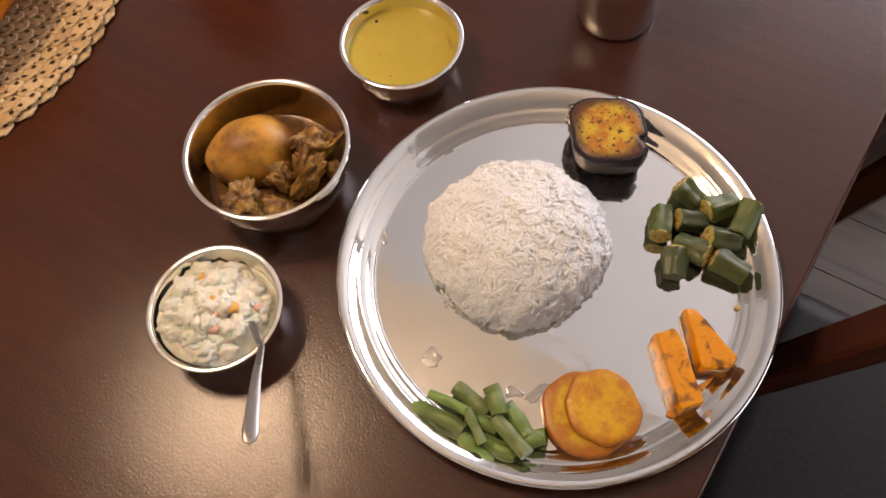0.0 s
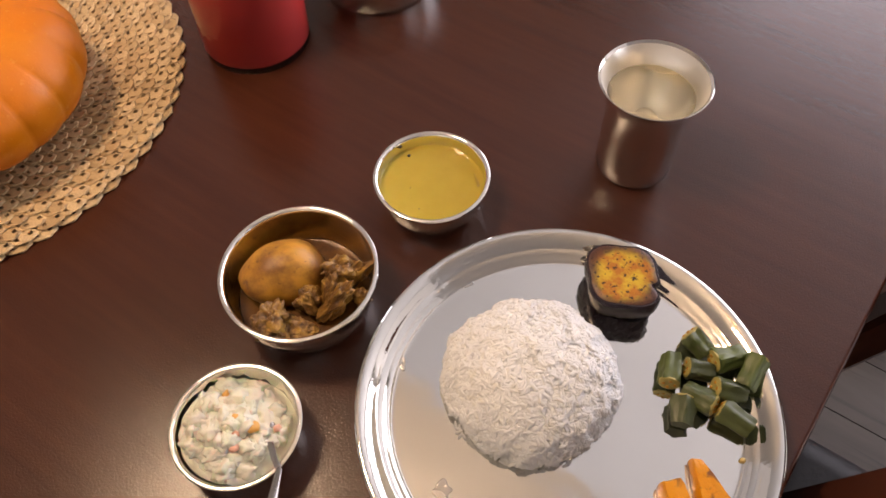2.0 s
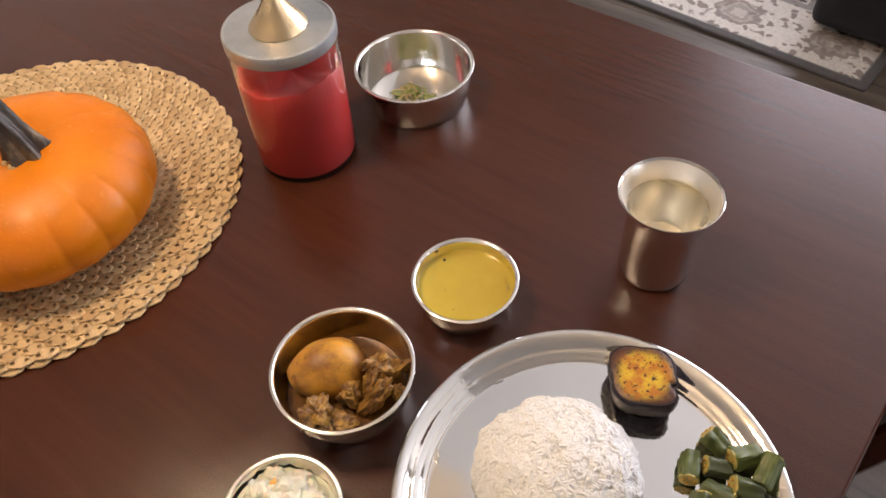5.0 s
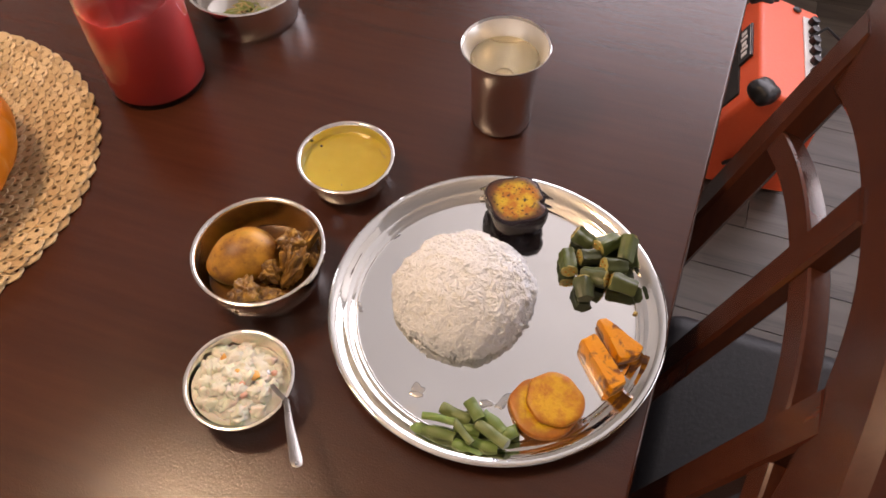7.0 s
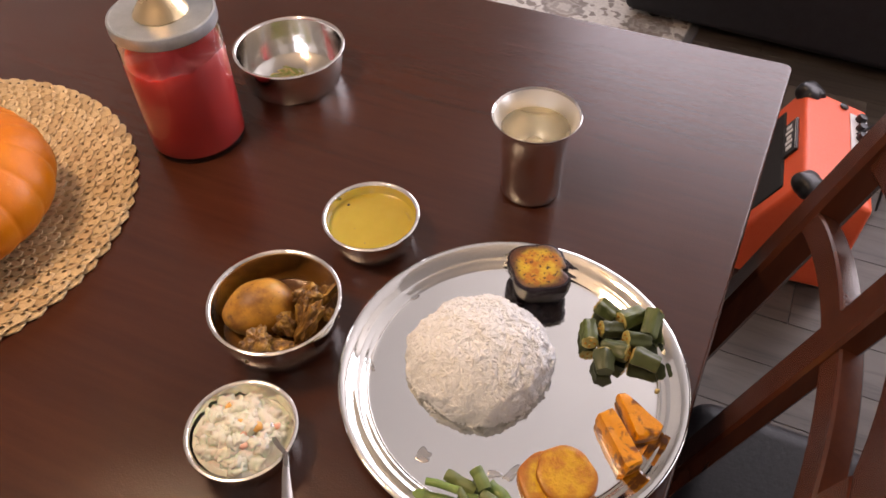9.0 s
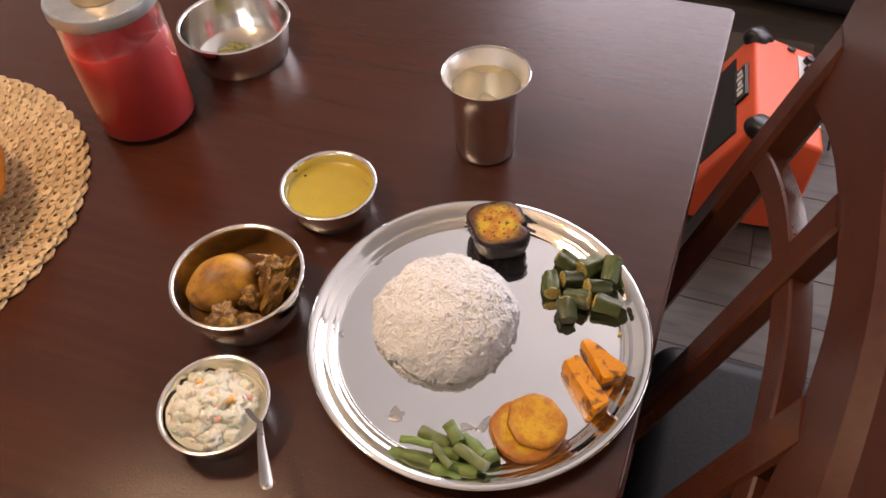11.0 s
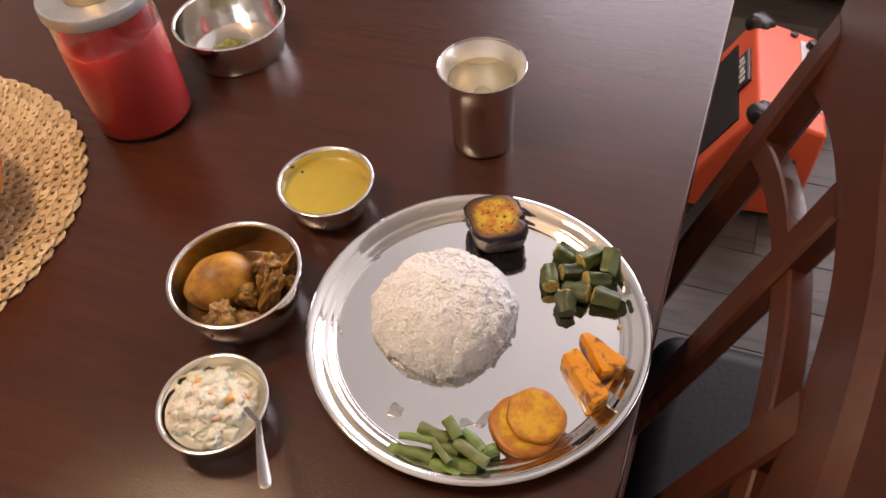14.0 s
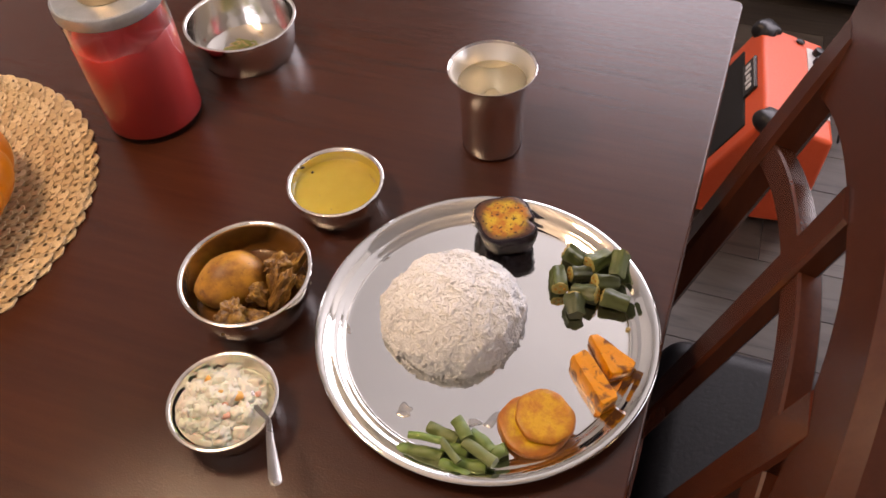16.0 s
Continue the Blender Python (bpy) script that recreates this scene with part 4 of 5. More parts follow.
# lentil soup
dal_n = Nodes("yellow_lentil_soup", (0.52, 0.37, 0.045), 0.10, Subsurface_Weight=0.15, Subsurface_Scale=0.003)
dal_n.colour(dal_n.mix(dal_n.ramp(dal_n.noise(60, 5), [(0.35, 0.0), (0.7, 1.0)]), (0.45, 0.345, 0.042), (0.48, 0.370, 0.050)))
dal_n.bump(dal_n.noise(40, 1), 0.02, 0.0008)
M["dal"] = dal_n.mat
tagged(part("lentil_soup", lathe([(0, 0.0035), (0.030, 0.0035), (0.0405, 0.0140), (0.0452, 0.0235), (0.0455, 0.0247), (0.0440, 0.0243), (0.02, 0.0242), (0, 0.0242)], 72), M["dal"], at=pose(-0.1949, 0.1039, TZ + 0.0005)), "smooth yellow lentil soup filling a steel bowl", "soup")
M["mustard"] = simple("dark_mustard_seed", (0.012, 0.010, 0.006), (0.03, 0.022, 0.01), 0.4, 300)
for x, y, r in ((-0.2305, 0.1185, 0.0016), (-0.1885, 0.0760, 0.0006), (-0.2080, 0.0900, 0.0005)):
    tagged(part("mustard_seed", blob(r, r, r * 0.8, 0.1, 2, x, 2), M["mustard"], at=pose(x, y, TZ + 0.0250)), "dark mustard seed floating on the soup", "seed", "seeds on the soup")
bub_n = Nodes("soup_bubble", (0.9, 0.85, 0.6), 0.05, 0.0, Transmission_Weight=0.9, IOR=1.2)
for i in range(4):
    tagged(part("bubble", blob(0.0011 + 0.0003 * i, 0.0011 + 0.0003 * i, 0.0008, 0.0, 1, i, 2), bub_n.mat, at=pose(-0.1700 + 0.003 * i, 0.1330 - 0.0025 * i, TZ + 0.0248)), "small clear bubble on the soup", "bubble", "bubbles on the soup")

# egg and meat curry
gravy_n = Nodes("brown_curry_gravy", (0.12, 0.05, 0.01), 0.3, Specular_IOR_Level=0.25)
gravy_n.colour(gravy_n.ramp(gravy_n.noise(70, 4), [(0.35, (0.060, 0.024, 0.006)), (0.68, (0.15, 0.065, 0.010))]))
gravy_n.bump(gravy_n.noise(150, 3), 0.3, 0.001)
tagged(part("curry_gravy", lathe([(0, 0.0035), (0.034, 0.0035), (0.0480, 0.0130), (0.0520, 0.0190), (0.0505, 0.0188), (0.02, 0.0190), (0, 0.0190)], 72), gravy_n.mat, at=pose(-0.2172, -0.0390, TZ + 0.0004)), "brown curry gravy in a steel bowl", "curry")
egg_n = Nodes("curried_egg", (0.42, 0.20, 0.03), 0.46, Subsurface_Weight=0.1, Subsurface_Scale=0.003)
stain = egg_n.ramp(egg_n.noise(24, 5, 0.65), [(0.40, 0.0), (0.58, 1.0)])
egg_n.colour(egg_n.mix(egg_n.ramp(egg_n.noise(220, 3), [(0.62, 0.0), (0.72, 0.6)]), egg_n.mix(stain, (0.54, 0.27, 0.030), (0.22, 0.090, 0.014)), (0.10, 0.035, 0.01)))
egg_n.bump(egg_n.noise(70, 4), 0.35, 0.0015)


def egg():
    bm = bmesh.new()
    bmesh.ops.create_uvsphere(bm, u_segments=40, v_segments=26, radius=1.0)
    for v in bm.verts:
        k = 0.0238 * (1 - 0.13 * v.co.z)
        v.co = Vector((v.co.x * k, v.co.y * k, v.co.z * 0.0300)) * (1.15 + 0.05 * noise.noise(v.co * 1.6))
    return bm


tagged(part("boiled_egg", egg(), egg_n.mat, at=pose(-0.2370, -0.0400, TZ + 0.0300, 78, 0, -38)), "boiled egg coated in brown curry sauce", "egg")
meat_n = Nodes("curried_meat", (0.16, 0.07, 0.02), 0.36)
fibre = meat_n.noise(120, 5, 0.65, (1, 1, 0.18))
meat_n.colour(meat_n.ramp(fibre, [(0.34, (0.080, 0.036, 0.014)), (0.5, (0.23, 0.118, 0.030)), (0.66, (0.46, 0.27, 0.055))]))
meat_n.bump(fibre, 0.9, 0.0022)
M["meat"] = meat_n.mat
MEAT = [
    (-0.2135, -0.0790, 0.030, 0.0105, 0.0120, 0.0150, (12, 18, 10), "curled piece of brown curried meat"), (-0.1985, -0.0140, 0.031, 0.0125, 0.0090, 0.0150, (25, 10, 40), "dark chunk of curried meat"),
    (-0.1835, -0.0390, 0.030, 0.0062, 0.0078, 0.0200, (-18, 34, 20), "upright strip of fibrous curried meat"), (-0.1930, -0.0300, 0.028, 0.0075, 0.0090, 0.0160, (-10, 20, 60), "strip of brown curried meat"),
    (-0.1860, -0.0120, 0.029, 0.0045, 0.0065, 0.0170, (-42, 10, -30), "thin sliver of yellow-brown curried meat"), (-0.2050, -0.0460, 0.024, 0.0080, 0.0085, 0.0130, (10, -20, 0), "dark piece of curried meat beside the egg"),
    (-0.1960, -0.0700, 0.021, 0.0110, 0.0085, 0.0060, (0, 5, 30), "flat piece of meat in the gravy"), (-0.1720, -0.0220, 0.026, 0.0055, 0.0055, 0.0060, (0, 0, 0), "small crumb of curried meat"),
    (-0.2010, -0.0840, 0.026, 0.0050, 0.0060, 0.0090, (20, 50, 10), "yellow piece of curried fat")]
for i, (x, y, z, rx, ry, rz, (ax, ay, az), text) in enumerate(MEAT):
    tagged(part("meat_piece", blob(rx * 1.15, ry * 1.15, rz * 1.08, 0.48, 1.4, 11.0 + i * 3.1, 5, octaves=4), M["meat"], at=pose(x, y, TZ + z + 0.006, ax, ay, az)), text, "meat", "meat in the curry")

# yoghurt salad
curd_n = Nodes("yoghurt_salad", (0.74, 0.72, 0.60), 0.30, Subsurface_Weight=0.2, Subsurface_Scale=0.003)
curd_n.colour(curd_n.ramp(curd_n.noise(90, 4), [(0.35, (0.68, 0.68, 0.55)), (0.65, (0.75, 0.76, 0.66))]))
curd_n.bump(curd_n.noise(240, 3), 0.3, 0.001)
M["curd"] = curd_n.mat


def curd_heap():
    bm = bmesh.new()
    rings = []
    for j in range(26):
        u = j / 25
        ring = []
        for k in range(64):
            a = 2 * math.pi * k / 64
            r = 0.0405 * u
            p = Vector((r * math.cos(a), r * math.sin(a), 0))
            q = p + Vector((0.004, 0.006, 0))
            z = 0.0410 - 0.016 * (q.length / 0.0385) ** 2.2 + 0.0048 * noise.noise(p * 120) + 0.0024 * noise.noise(p * 330)
            ring.append(bm.verts.new((p.x, p.y, max(0.016, z - 0.001))))
        rings.append(ring)
    for a, b in zip(rings, rings[1:]):
        for k in range(64):
            bm.faces.new((a[k], b[k], b[(k + 1) % 64], a[(k + 1) % 64]))
    low = [bm.verts.new((v.co.x * 0.78, v.co.y * 0.78, 0.005)) for v in rings[-1]]
    for k in range(64):
        bm.faces.new((rings[-1][k], low[k], low[(k + 1) % 64], rings[-1][(k + 1) % 64]))
    bm.faces.new(low[::-1])
    bmesh.ops.remove_doubles(bm, verts=bm.verts, dist=1e-6)
    bmesh.ops.recalc_face_normals(bm, faces=bm.faces)
    return bm


salad = thing("yoghurt_salad", (-0.1801, -0.1532, TZ), "heap of white yoghurt salad with chopped vegetables", "salad")
part("yoghurt_body", curd_heap(), M["curd"], salad)
rng = random.Random(21)
for i in range(62):
    a, r = rng.random() * 6.283, 0.0335 * math.sqrt(rng.random())
    q = math.hypot(r * math.cos(a) + 0.004, r * math.sin(a) + 0.006)
    z = 0.0392 - 0.016 * (q / 0.0385) ** 2.2
    s = rng.uniform(0.0034, 0.0066)
    part("yoghurt_lump", blob(s * 1.3, s, s * 0.75, 0.55, 1.9, i * 1.9, 3, octaves=3), M["curd"], salad, at=pose(r * math.cos(a), r * math.sin(a), max(0.018, z), rng.uniform(0, 90), 0, rng.uniform(0, 180)))
M["carrot_bit"] = simple("chopped_carrot", (0.80, 0.46, 0.13), (0.76, 0.38, 0.08), 0.35, 200, 0.3, 0.0006)
M["tomato_bit"] = simple("chopped_tomato", (0.74, 0.38, 0.26), (0.78, 0.46, 0.34), 0.3, 200, 0.3, 0.0006)
for x, y, z, s, key in ((0.0138, 0.0046, 0.0362, 0.0042, "carrot_bit"), (0.0120, -0.0135, 0.0352, 0.0036, "tomato_bit"), (0.0080, -0.0060, 0.0378, 0.0024, "tomato_bit"), (-0.020, 0.0120, 0.0335, 0.0030, "carrot_bit"),
                         (-0.001, 0.0030, 0.0375, 0.0022, "carrot_bit"), (0.0090, -0.0200, 0.0320, 0.0030, "tomato_bit"), (0.0250, 0.0150, 0.0290, 0.0028, "tomato_bit")):
    part("vegetable_bit", blob(s * 1.2, s, s * 0.8, 0.35, 1.8, x * 90, 2), M[key], salad, "orange vegetable bit" if key == "carrot_bit" else "pink tomato bit", pose(x, y, z + 0.0020, 0, 20, x * 4000))

# spoon standing in the salad
# steel tone darkened to stand in for the dark surroundings it reflects
M["spoon_steel"] = steel("dull_darkened_spoon_steel", 0.28, (0.36, 0.34, 0.32), 1.0, 0.06)
spoon = thing("steel_spoon", (-0.1801, -0.1532, TZ), "stainless steel teaspoon standing in the yoghurt salad", "spoon")
part("handle", tube([(0.0250, 0.0060, 0.0300), (0.0400, -0.0030, 0.0370), (0.0500, -0.0080, 0.0420), (0.0620, -0.0250, 0.0500), (0.0760, -0.0430, 0.0580), (0.0860, -0.0560, 0.0630), (0.0895, -0.0605, 0.0648), (0.0905, -0.0617, 0.0652)],
                    [0.0024, 0.0022, 0.0022, 0.0030, 0.0042, 0.0050, 0.0040, 0.0014], 16, 0.22), M["spoon_steel"], spoon)
part("spoon_head", blob(0.016, 0.010, 0.004, 0.0, 1, 0, 3), M["spoon_steel"], spoon, at=pose(0.0160, 0.0080, 0.0255, 0, 20, -38))

# herb scraps
M["herb"] = simple("dried_green_herb", (0.16, 0.24, 0.05), (0.30, 0.32, 0.10), 0.6, 200)
M["stalk"] = simple("tan_herb_stalk", (0.50, 0.36, 0.16), (0.58, 0.42, 0.22), 0.6, 200)
for i in range(42):
    a, r = rng.random() * 6.283, 0.021 * math.sqrt(rng.random())
    x, y, t, length = -0.4240 + 1.25 * r * math.cos(a), 0.3150 + r * math.sin(a), rng.random() * 3.14, rng.uniform(0.012, 0.026)
    d = Vector((math.cos(t), math.sin(t), 0))
    z = TZ + 0.0040 + rng.random() * 0.003
    pts = [Vector((x, y, z)) + d * length * s + Vector((-d.y, d.x, 0)) * 0.004 * (0.25 - s * s) + Vector((0, 0, 0.002 * rng.random())) for s in (-0.5, -0.2, 0.15, 0.5)]
    tagged(part("herb_scrap", tube(pts, [0.0006, 0.0010, 0.0009, 0.0005], 6), M["herb"] if i % 3 else M["stalk"]), "thin green herb scrap in a steel bowl" if i % 3 else "thin tan herb stalk in a steel bowl", "herb", "herbs in the bowl")

# ---- tumbler of water ----
tumbler = thing("steel_tumbler", (-0.0698, 0.2441, TZ), "flared stainless steel tumbler filled with water", "tumbler")
part("outer_wall", lathe([(0, 0.002), (0.0285, 0.0018), (0.0300, 0), (0.0318, 0.0008), (0.0336, 0.004), (0.0342, 0.02), (0.0346, 0.050), (0.0352, 0.070), (0.0370, 0.084), (0.0405, 0.0955), (0.0440, 0.1010), (0.0455, 0.1025)], 112), M["cup_steel"], tumbler)
part("rim", lathe([(0.0455, 0.1025), (0.0463, 0.1032), (0.0465, 0.1040), (0.0459, 0.1045), (0.0449, 0.1036), (0.0440, 0.1025)], 112), M["rim_steel"], tumbler, "polished rolled rim")
M["cup_inside"] = steel("cup_inner_steel", 0.40, (0.97, 0.95, 0.88), 0.0, 0.06)
part("inner_wall", lathe([(0.0440, 0.1025), (0.0394, 0.0950), (0.0360, 0.084), (0.0342, 0.070), (0.0336, 0.050), (0.0332, 0.02), (0.0320, 0.006), (0.0300, 0.004), (0, 0.004)], 112), M["cup_inside"], tumbler)
water_n = Nodes("water", (0.96, 0.93, 0.78), 0.02, 0.0, Transmission_Weight=0.88, IOR=1.33)
water = tagged(part("water", lathe([(0, 0.0045), (0.0298, 0.0045), (0.0330, 0.02), (0.0334, 0.050), (0.0340, 0.070), (0.0358, 0.0840), (0.0363, 0.0858), (0, 0.0858)], 72), water_n.mat, at=pose(-0.0698, 0.2441, TZ)), "clear water in the steel tumbler", "water")
water.visible_shadow = False

# ---- candle jar with a brass oil lamp on its lid ----
glass_n = Nodes("clear_glass", (0.97, 0.97, 0.97), 0.02, 0.0, Transmission_Weight=1.0, IOR=1.45)
jar = thing("candle_jar", (-0.4705, 0.1744, TZ), "clear glass jar of red candle wax with a grey metal lid", "candle")
glass = part("glass", lathe([(0, 0), (0.0515, 0), (0.0543, 0.002), (0.0553, 0.006), (0.0555, 0.09), (0.0556, 0.154), (0.0534, 0.154), (0.0532, 0.09), (0.0526, 0.014), (0.0500, 0.0095), (0, 0.0095)], 96), glass_n.mat, jar, "clear glass body")
glass.visible_shadow = False
wax_n = Nodes("red_candle_wax", (0.42, 0.022, 0.026), 0.38, Subsurface_Weight=0.5, Subsurface_Scale=0.012)
wax_n.colour(wax_n.ramp(wax_n.noise(14, 4), [(0.35, (0.42, 0.030, 0.028)), (0.68, (0.52, 0.048, 0.042))]))
wax_n.bump(wax_n.noise(45, 3), 0.1, 0.001)


def wax_body():
    bm = lathe([(0, 0.0085), (0.0510, 0.0085), (0.0535, 0.015), (0.0541, 0.09), (0.0542, 0.122), (0.0528, 0.125), (0.046, 0.1225), (0.03, 0.1200), (0.012, 0.1195), (0, 0.1195)], 72)
    for v in bm.verts:
        if v.co.z > 0.1:
            v.co.z += 0.008 * noise.noise(v.co * 32) + 0.0025 * noise.noise(v.co * 110) + 0.0045 * math.cos(math.atan2(v.co.y, v.co.x) * 1.0 - 2.2) * (math.hypot(v.co.x, v.co.y) / 0.05)
    return bm


part("wax", wax_body(), wax_n.mat, jar, "red wax")
part("lid", lathe([(0, 0.1545), (0.0556, 0.1545), (0.0570, 0.1552), (0.0573, 0.157), (0.0573, 0.1665), (0.0567, 0.1683), (0.0552, 0.1688), (0.0538, 0.1682), (0.0520, 0.1680), (0.0510, 0.1680), (0.03, 0.1680), (0, 0.1680)], 112), M["lid_metal"], jar, "brushed grey metal lid")
beads = bmesh.new()
for i in range(110):
    a = 2 * math.pi * i / 110
    bmesh.ops.create_icosphere(beads, subdivisions=1, radius=0.0011, matrix=Matrix.Translation((0.0548 * math.cos(a), 0.0548 * math.sin(a), 0.1686)))
part("beaded_rim", beads, M["lid_metal"], jar)

oil_lamp = thing("oil_lamp", (-0.4705, 0.1744, TZ + 0.1681), "pale brass pedestal oil lamp standing on the candle lid", "oil lamp")
part("pedestal", lathe([(0, 0), (0.0285, 0), (0.0292, 0.0012), (0.0285, 0.003), (0.0225, 0.011), (0.0140, 0.022), (0.0085, 0.033), (0.0055, 0.045), (0.0038, 0.060), (0.0030, 0.075), (0.0034, 0.090), (0.0046, 0.095), (0, 0.096)], 64), M["brass"], oil_lamp)
part("cup", lathe([(0, 0.0925), (0.0070, 0.0930), (0.0150, 0.0965), (0.0208, 0.1015), (0.0232, 0.1060), (0.0236, 0.1072), (0.0229, 0.1072), (0.0200, 0.1026), (0.0142, 0.0983), (0.006, 0.0955), (0, 0.0952)], 64), M["brass"], oil_lamp)
M["lamp_oil"] = simple("yellow_lamp_oil", (0.55, 0.36, 0.015), (0.62, 0.44, 0.03), 0.12, 60)
part("oil", lathe([(0, 0.0957), (0.006, 0.0960), (0.0142, 0.0990), (0.0188, 0.1022), (0.0185, 0.1023), (0, 0.1023)], 48), M["lamp_oil"], oil_lamp, "yellow oil in the cup")
M["petal"] = simple("yellow_petal", (0.58, 0.36, 0.008), (0.68, 0.44, 0.014), 0.5, 120, 0.3, 0.0006)
for i in range(4):
    a = 0.6 + i * 1.3
    part("petal", blob(0.0100, 0.0052, 0.0018, 0.3, 2.0, i * 2.2, 2), M["petal"], oil_lamp, "yellow petal in the lamp cup", pose(0.0085 * math.cos(a), 0.0085 * math.sin(a), 0.1028 + 0.0012 * (i % 2), 0, -12, math.degrees(a)))
part("wick_end", blob(0.0030, 0.0022, 0.0020, 0.3, 2, 1, 2), M["black_plastic"], oil_lamp, "burnt black wick end", pose(0.0195, -0.010, 0.1062))

# ---- woven placemats ----
straw_n = Nodes("woven_straw", (0.52, 0.36, 0.19), 0.55)
geo = straw_n.node("ShaderNodeNewGeometry")
info = straw_n.node("ShaderNodeObjectInfo")
mixed = straw_n.maths("FRACT", straw_n.maths("ADD", geo.outputs["Random Per Island"], info.outputs["Random"]))
tone = straw_n.ramp(mixed, [(0.0, (0.47, 0.325, 0.165)), (0.5, (0.58, 0.425, 0.225)), (1.0, (0.68, 0.52, 0.30))])
straw_n.colour(straw_n.mix(straw_n.ramp(straw_n.noise(500, 3), [(0.4, 0.0), (0.7, 0.4)]), tone, (0.36, 0.22, 0.10)))
straw_n.bump(straw_n.noise(700, 3), 0.4, 0.0006)
M["straw"] = straw_n.mat
# straw toned down: the shade inside the slits is put into this colour
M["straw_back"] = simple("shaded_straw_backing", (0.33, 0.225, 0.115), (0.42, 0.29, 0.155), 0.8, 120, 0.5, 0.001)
MAT_R = 0.244


ROWS_V = ((0.0, 0.80), (0.34, 0.92), (0.42, 0.96), (0.66, 0.96), (0.80, 0.88), (0.90, 0.70), (0.97, 0.42), (1.0, 0.14))
COLS_U = ((-1.0, -0.0012), (-0.70, 0.0006), (-0.36, -0.0002), (0.0, 0.0004), (0.36, -0.0002), (0.70, 0.0006), (1.0, -0.0012))


def scallop_ring(r_out, length, count, z, lift, twist=0.0):
    """A ring of overlapping straw scales, each with two slits between its strands."""
    verts, faces = [], []
    half = math.pi * r_out / count * 1.05
    for i in range(count):
        a = 2 * math.pi * (i + twist + rng.uniform(-0.06, 0.06)) / count
        ca, sa = math.cos(a), math.sin(a)
        jit, up = rng.uniform(-0.0007, 0.0007), rng.uniform(-0.0004, 0.0004)
        base = len(verts)
        for v, wide in ROWS_V:
            for u, dh in COLS_U:
                x = r_out + jit - length * (1 - v) - 0.0012 * u * u * (v > 0.7)
                y = (u * wide + 0.35 * v) * half * (1 if v > 0.3 else x / r_out)
                verts.append((x * ca - y * sa, x * sa + y * ca, z + up * v + lift * (0.12 + 0.88 * v ** 0.8) + dh - (0.0014 if v == 1.0 else 0)))
        n = len(COLS_U)
        for j in range(len(ROWS_V) - 1):
            for k in range(n - 1):
                if j == 2 and k in (1, 4):
                    continue
                p = base + n * j + k
                faces.append((p, p + 1, p + n + 1, p + n))
    return verts, faces


def placemat(x, y, near):
    """The outer rings' petals are parts of their own on the near mat; the rest is joined."""
    mat = thing("woven_placemat", (x, y, TZ), "round straw placemat woven in scalloped rings", "placemat", "placemats on the table")
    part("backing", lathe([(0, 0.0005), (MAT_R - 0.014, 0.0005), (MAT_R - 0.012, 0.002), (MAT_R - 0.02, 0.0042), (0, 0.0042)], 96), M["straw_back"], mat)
    rest_v, rest_f = [], []

    def ring(r, length, count, z, lift, twist, loose):
        if not loose:
            v, f = scallop_ring(r, length, count, z, lift, twist)
            k = len(rest_v)
            rest_v.extend(v)
            rest_f.extend(tuple(q + k for q in face) for face in f)
            return
        v, f = scallop_ring(r, length, count, z, lift, 0.0)
        one_v, one_f = v[:len(v) // count], f[:len(f) // count]
        me = bpy.data.meshes.new("straw_petal")
        me.from_pydata(one_v, [], one_f)
        me.materials.append(M["straw"])
        me.shade_smooth()
        for i in range(count):
            p = new("straw_petal", me)
            p.parent = mat
            p.matrix_basis = pose(0, 0, rng.uniform(-0.0003, 0.0003), 0, 0, 360 * (i + twist) / count + rng.uniform(-0.3, 0.3))
    ring(MAT_R + 0.002, 0.020, 64, 0.0018, 0.0012, 0.5, near)
    r, i = MAT_R, 0
    while r > 0.03:
        count = 64 if r > 0.125 else 40 if r > 0.065 else 24
        ring(r, 0.0185, count, 0.0042, 0.0036, 0.5 * (i % 2), near and i < 3)
        r -= 0.0108
        i += 1
    tagged(soup("straw_weave", rest_v, rest_f, M["straw"], mat), kind="stuff")
    return mat


placemat(-0.6872, -0.0628, True)
placemat(-1.6150, 0.4180, False)

# ---- pumpkin ----
PUMP = (-0.612, -0.069)
PUMP_R, PUMP_H = 0.126, 0.057
pump_n = Nodes("orange_pumpkin_skin", (0.80, 0.20, 0.010), 0.40, Specular_IOR_Level=0.42)
pump_big, pump_fine = pump_n.noise(9, 4), pump_n.noise(85, 4, 0.65, (1, 1, 0.45))
skin = pump_n.mix(pump_fine, (0.60, 0.172, 0.002), (0.68, 0.225, 0.004))
skin = pump_n.mix(pump_n.ramp(pump_big, [(0.35, 0.0), (0.7, 0.8)]), skin, (0.57, 0.148, 0.002))
pump_n.colour(pump_n.mix(pump_n.ramp(pump_n.noise(210, 3), [(0.62, 0.0), (0.72, 0.35)]), skin, (0.70, 0.32, 0.06)))
pump_n.rough(pump_n.ramp(pump_n.noise(40, 4), [(0.3, 0.32), (0.7, 0.52)]))
pump_n.bump(pump_n.maths("ADD", pump_n.noise(60, 4), pump_n.maths("MULTIPLY", pump_fine, 0.5)), 0.28, 0.0018)


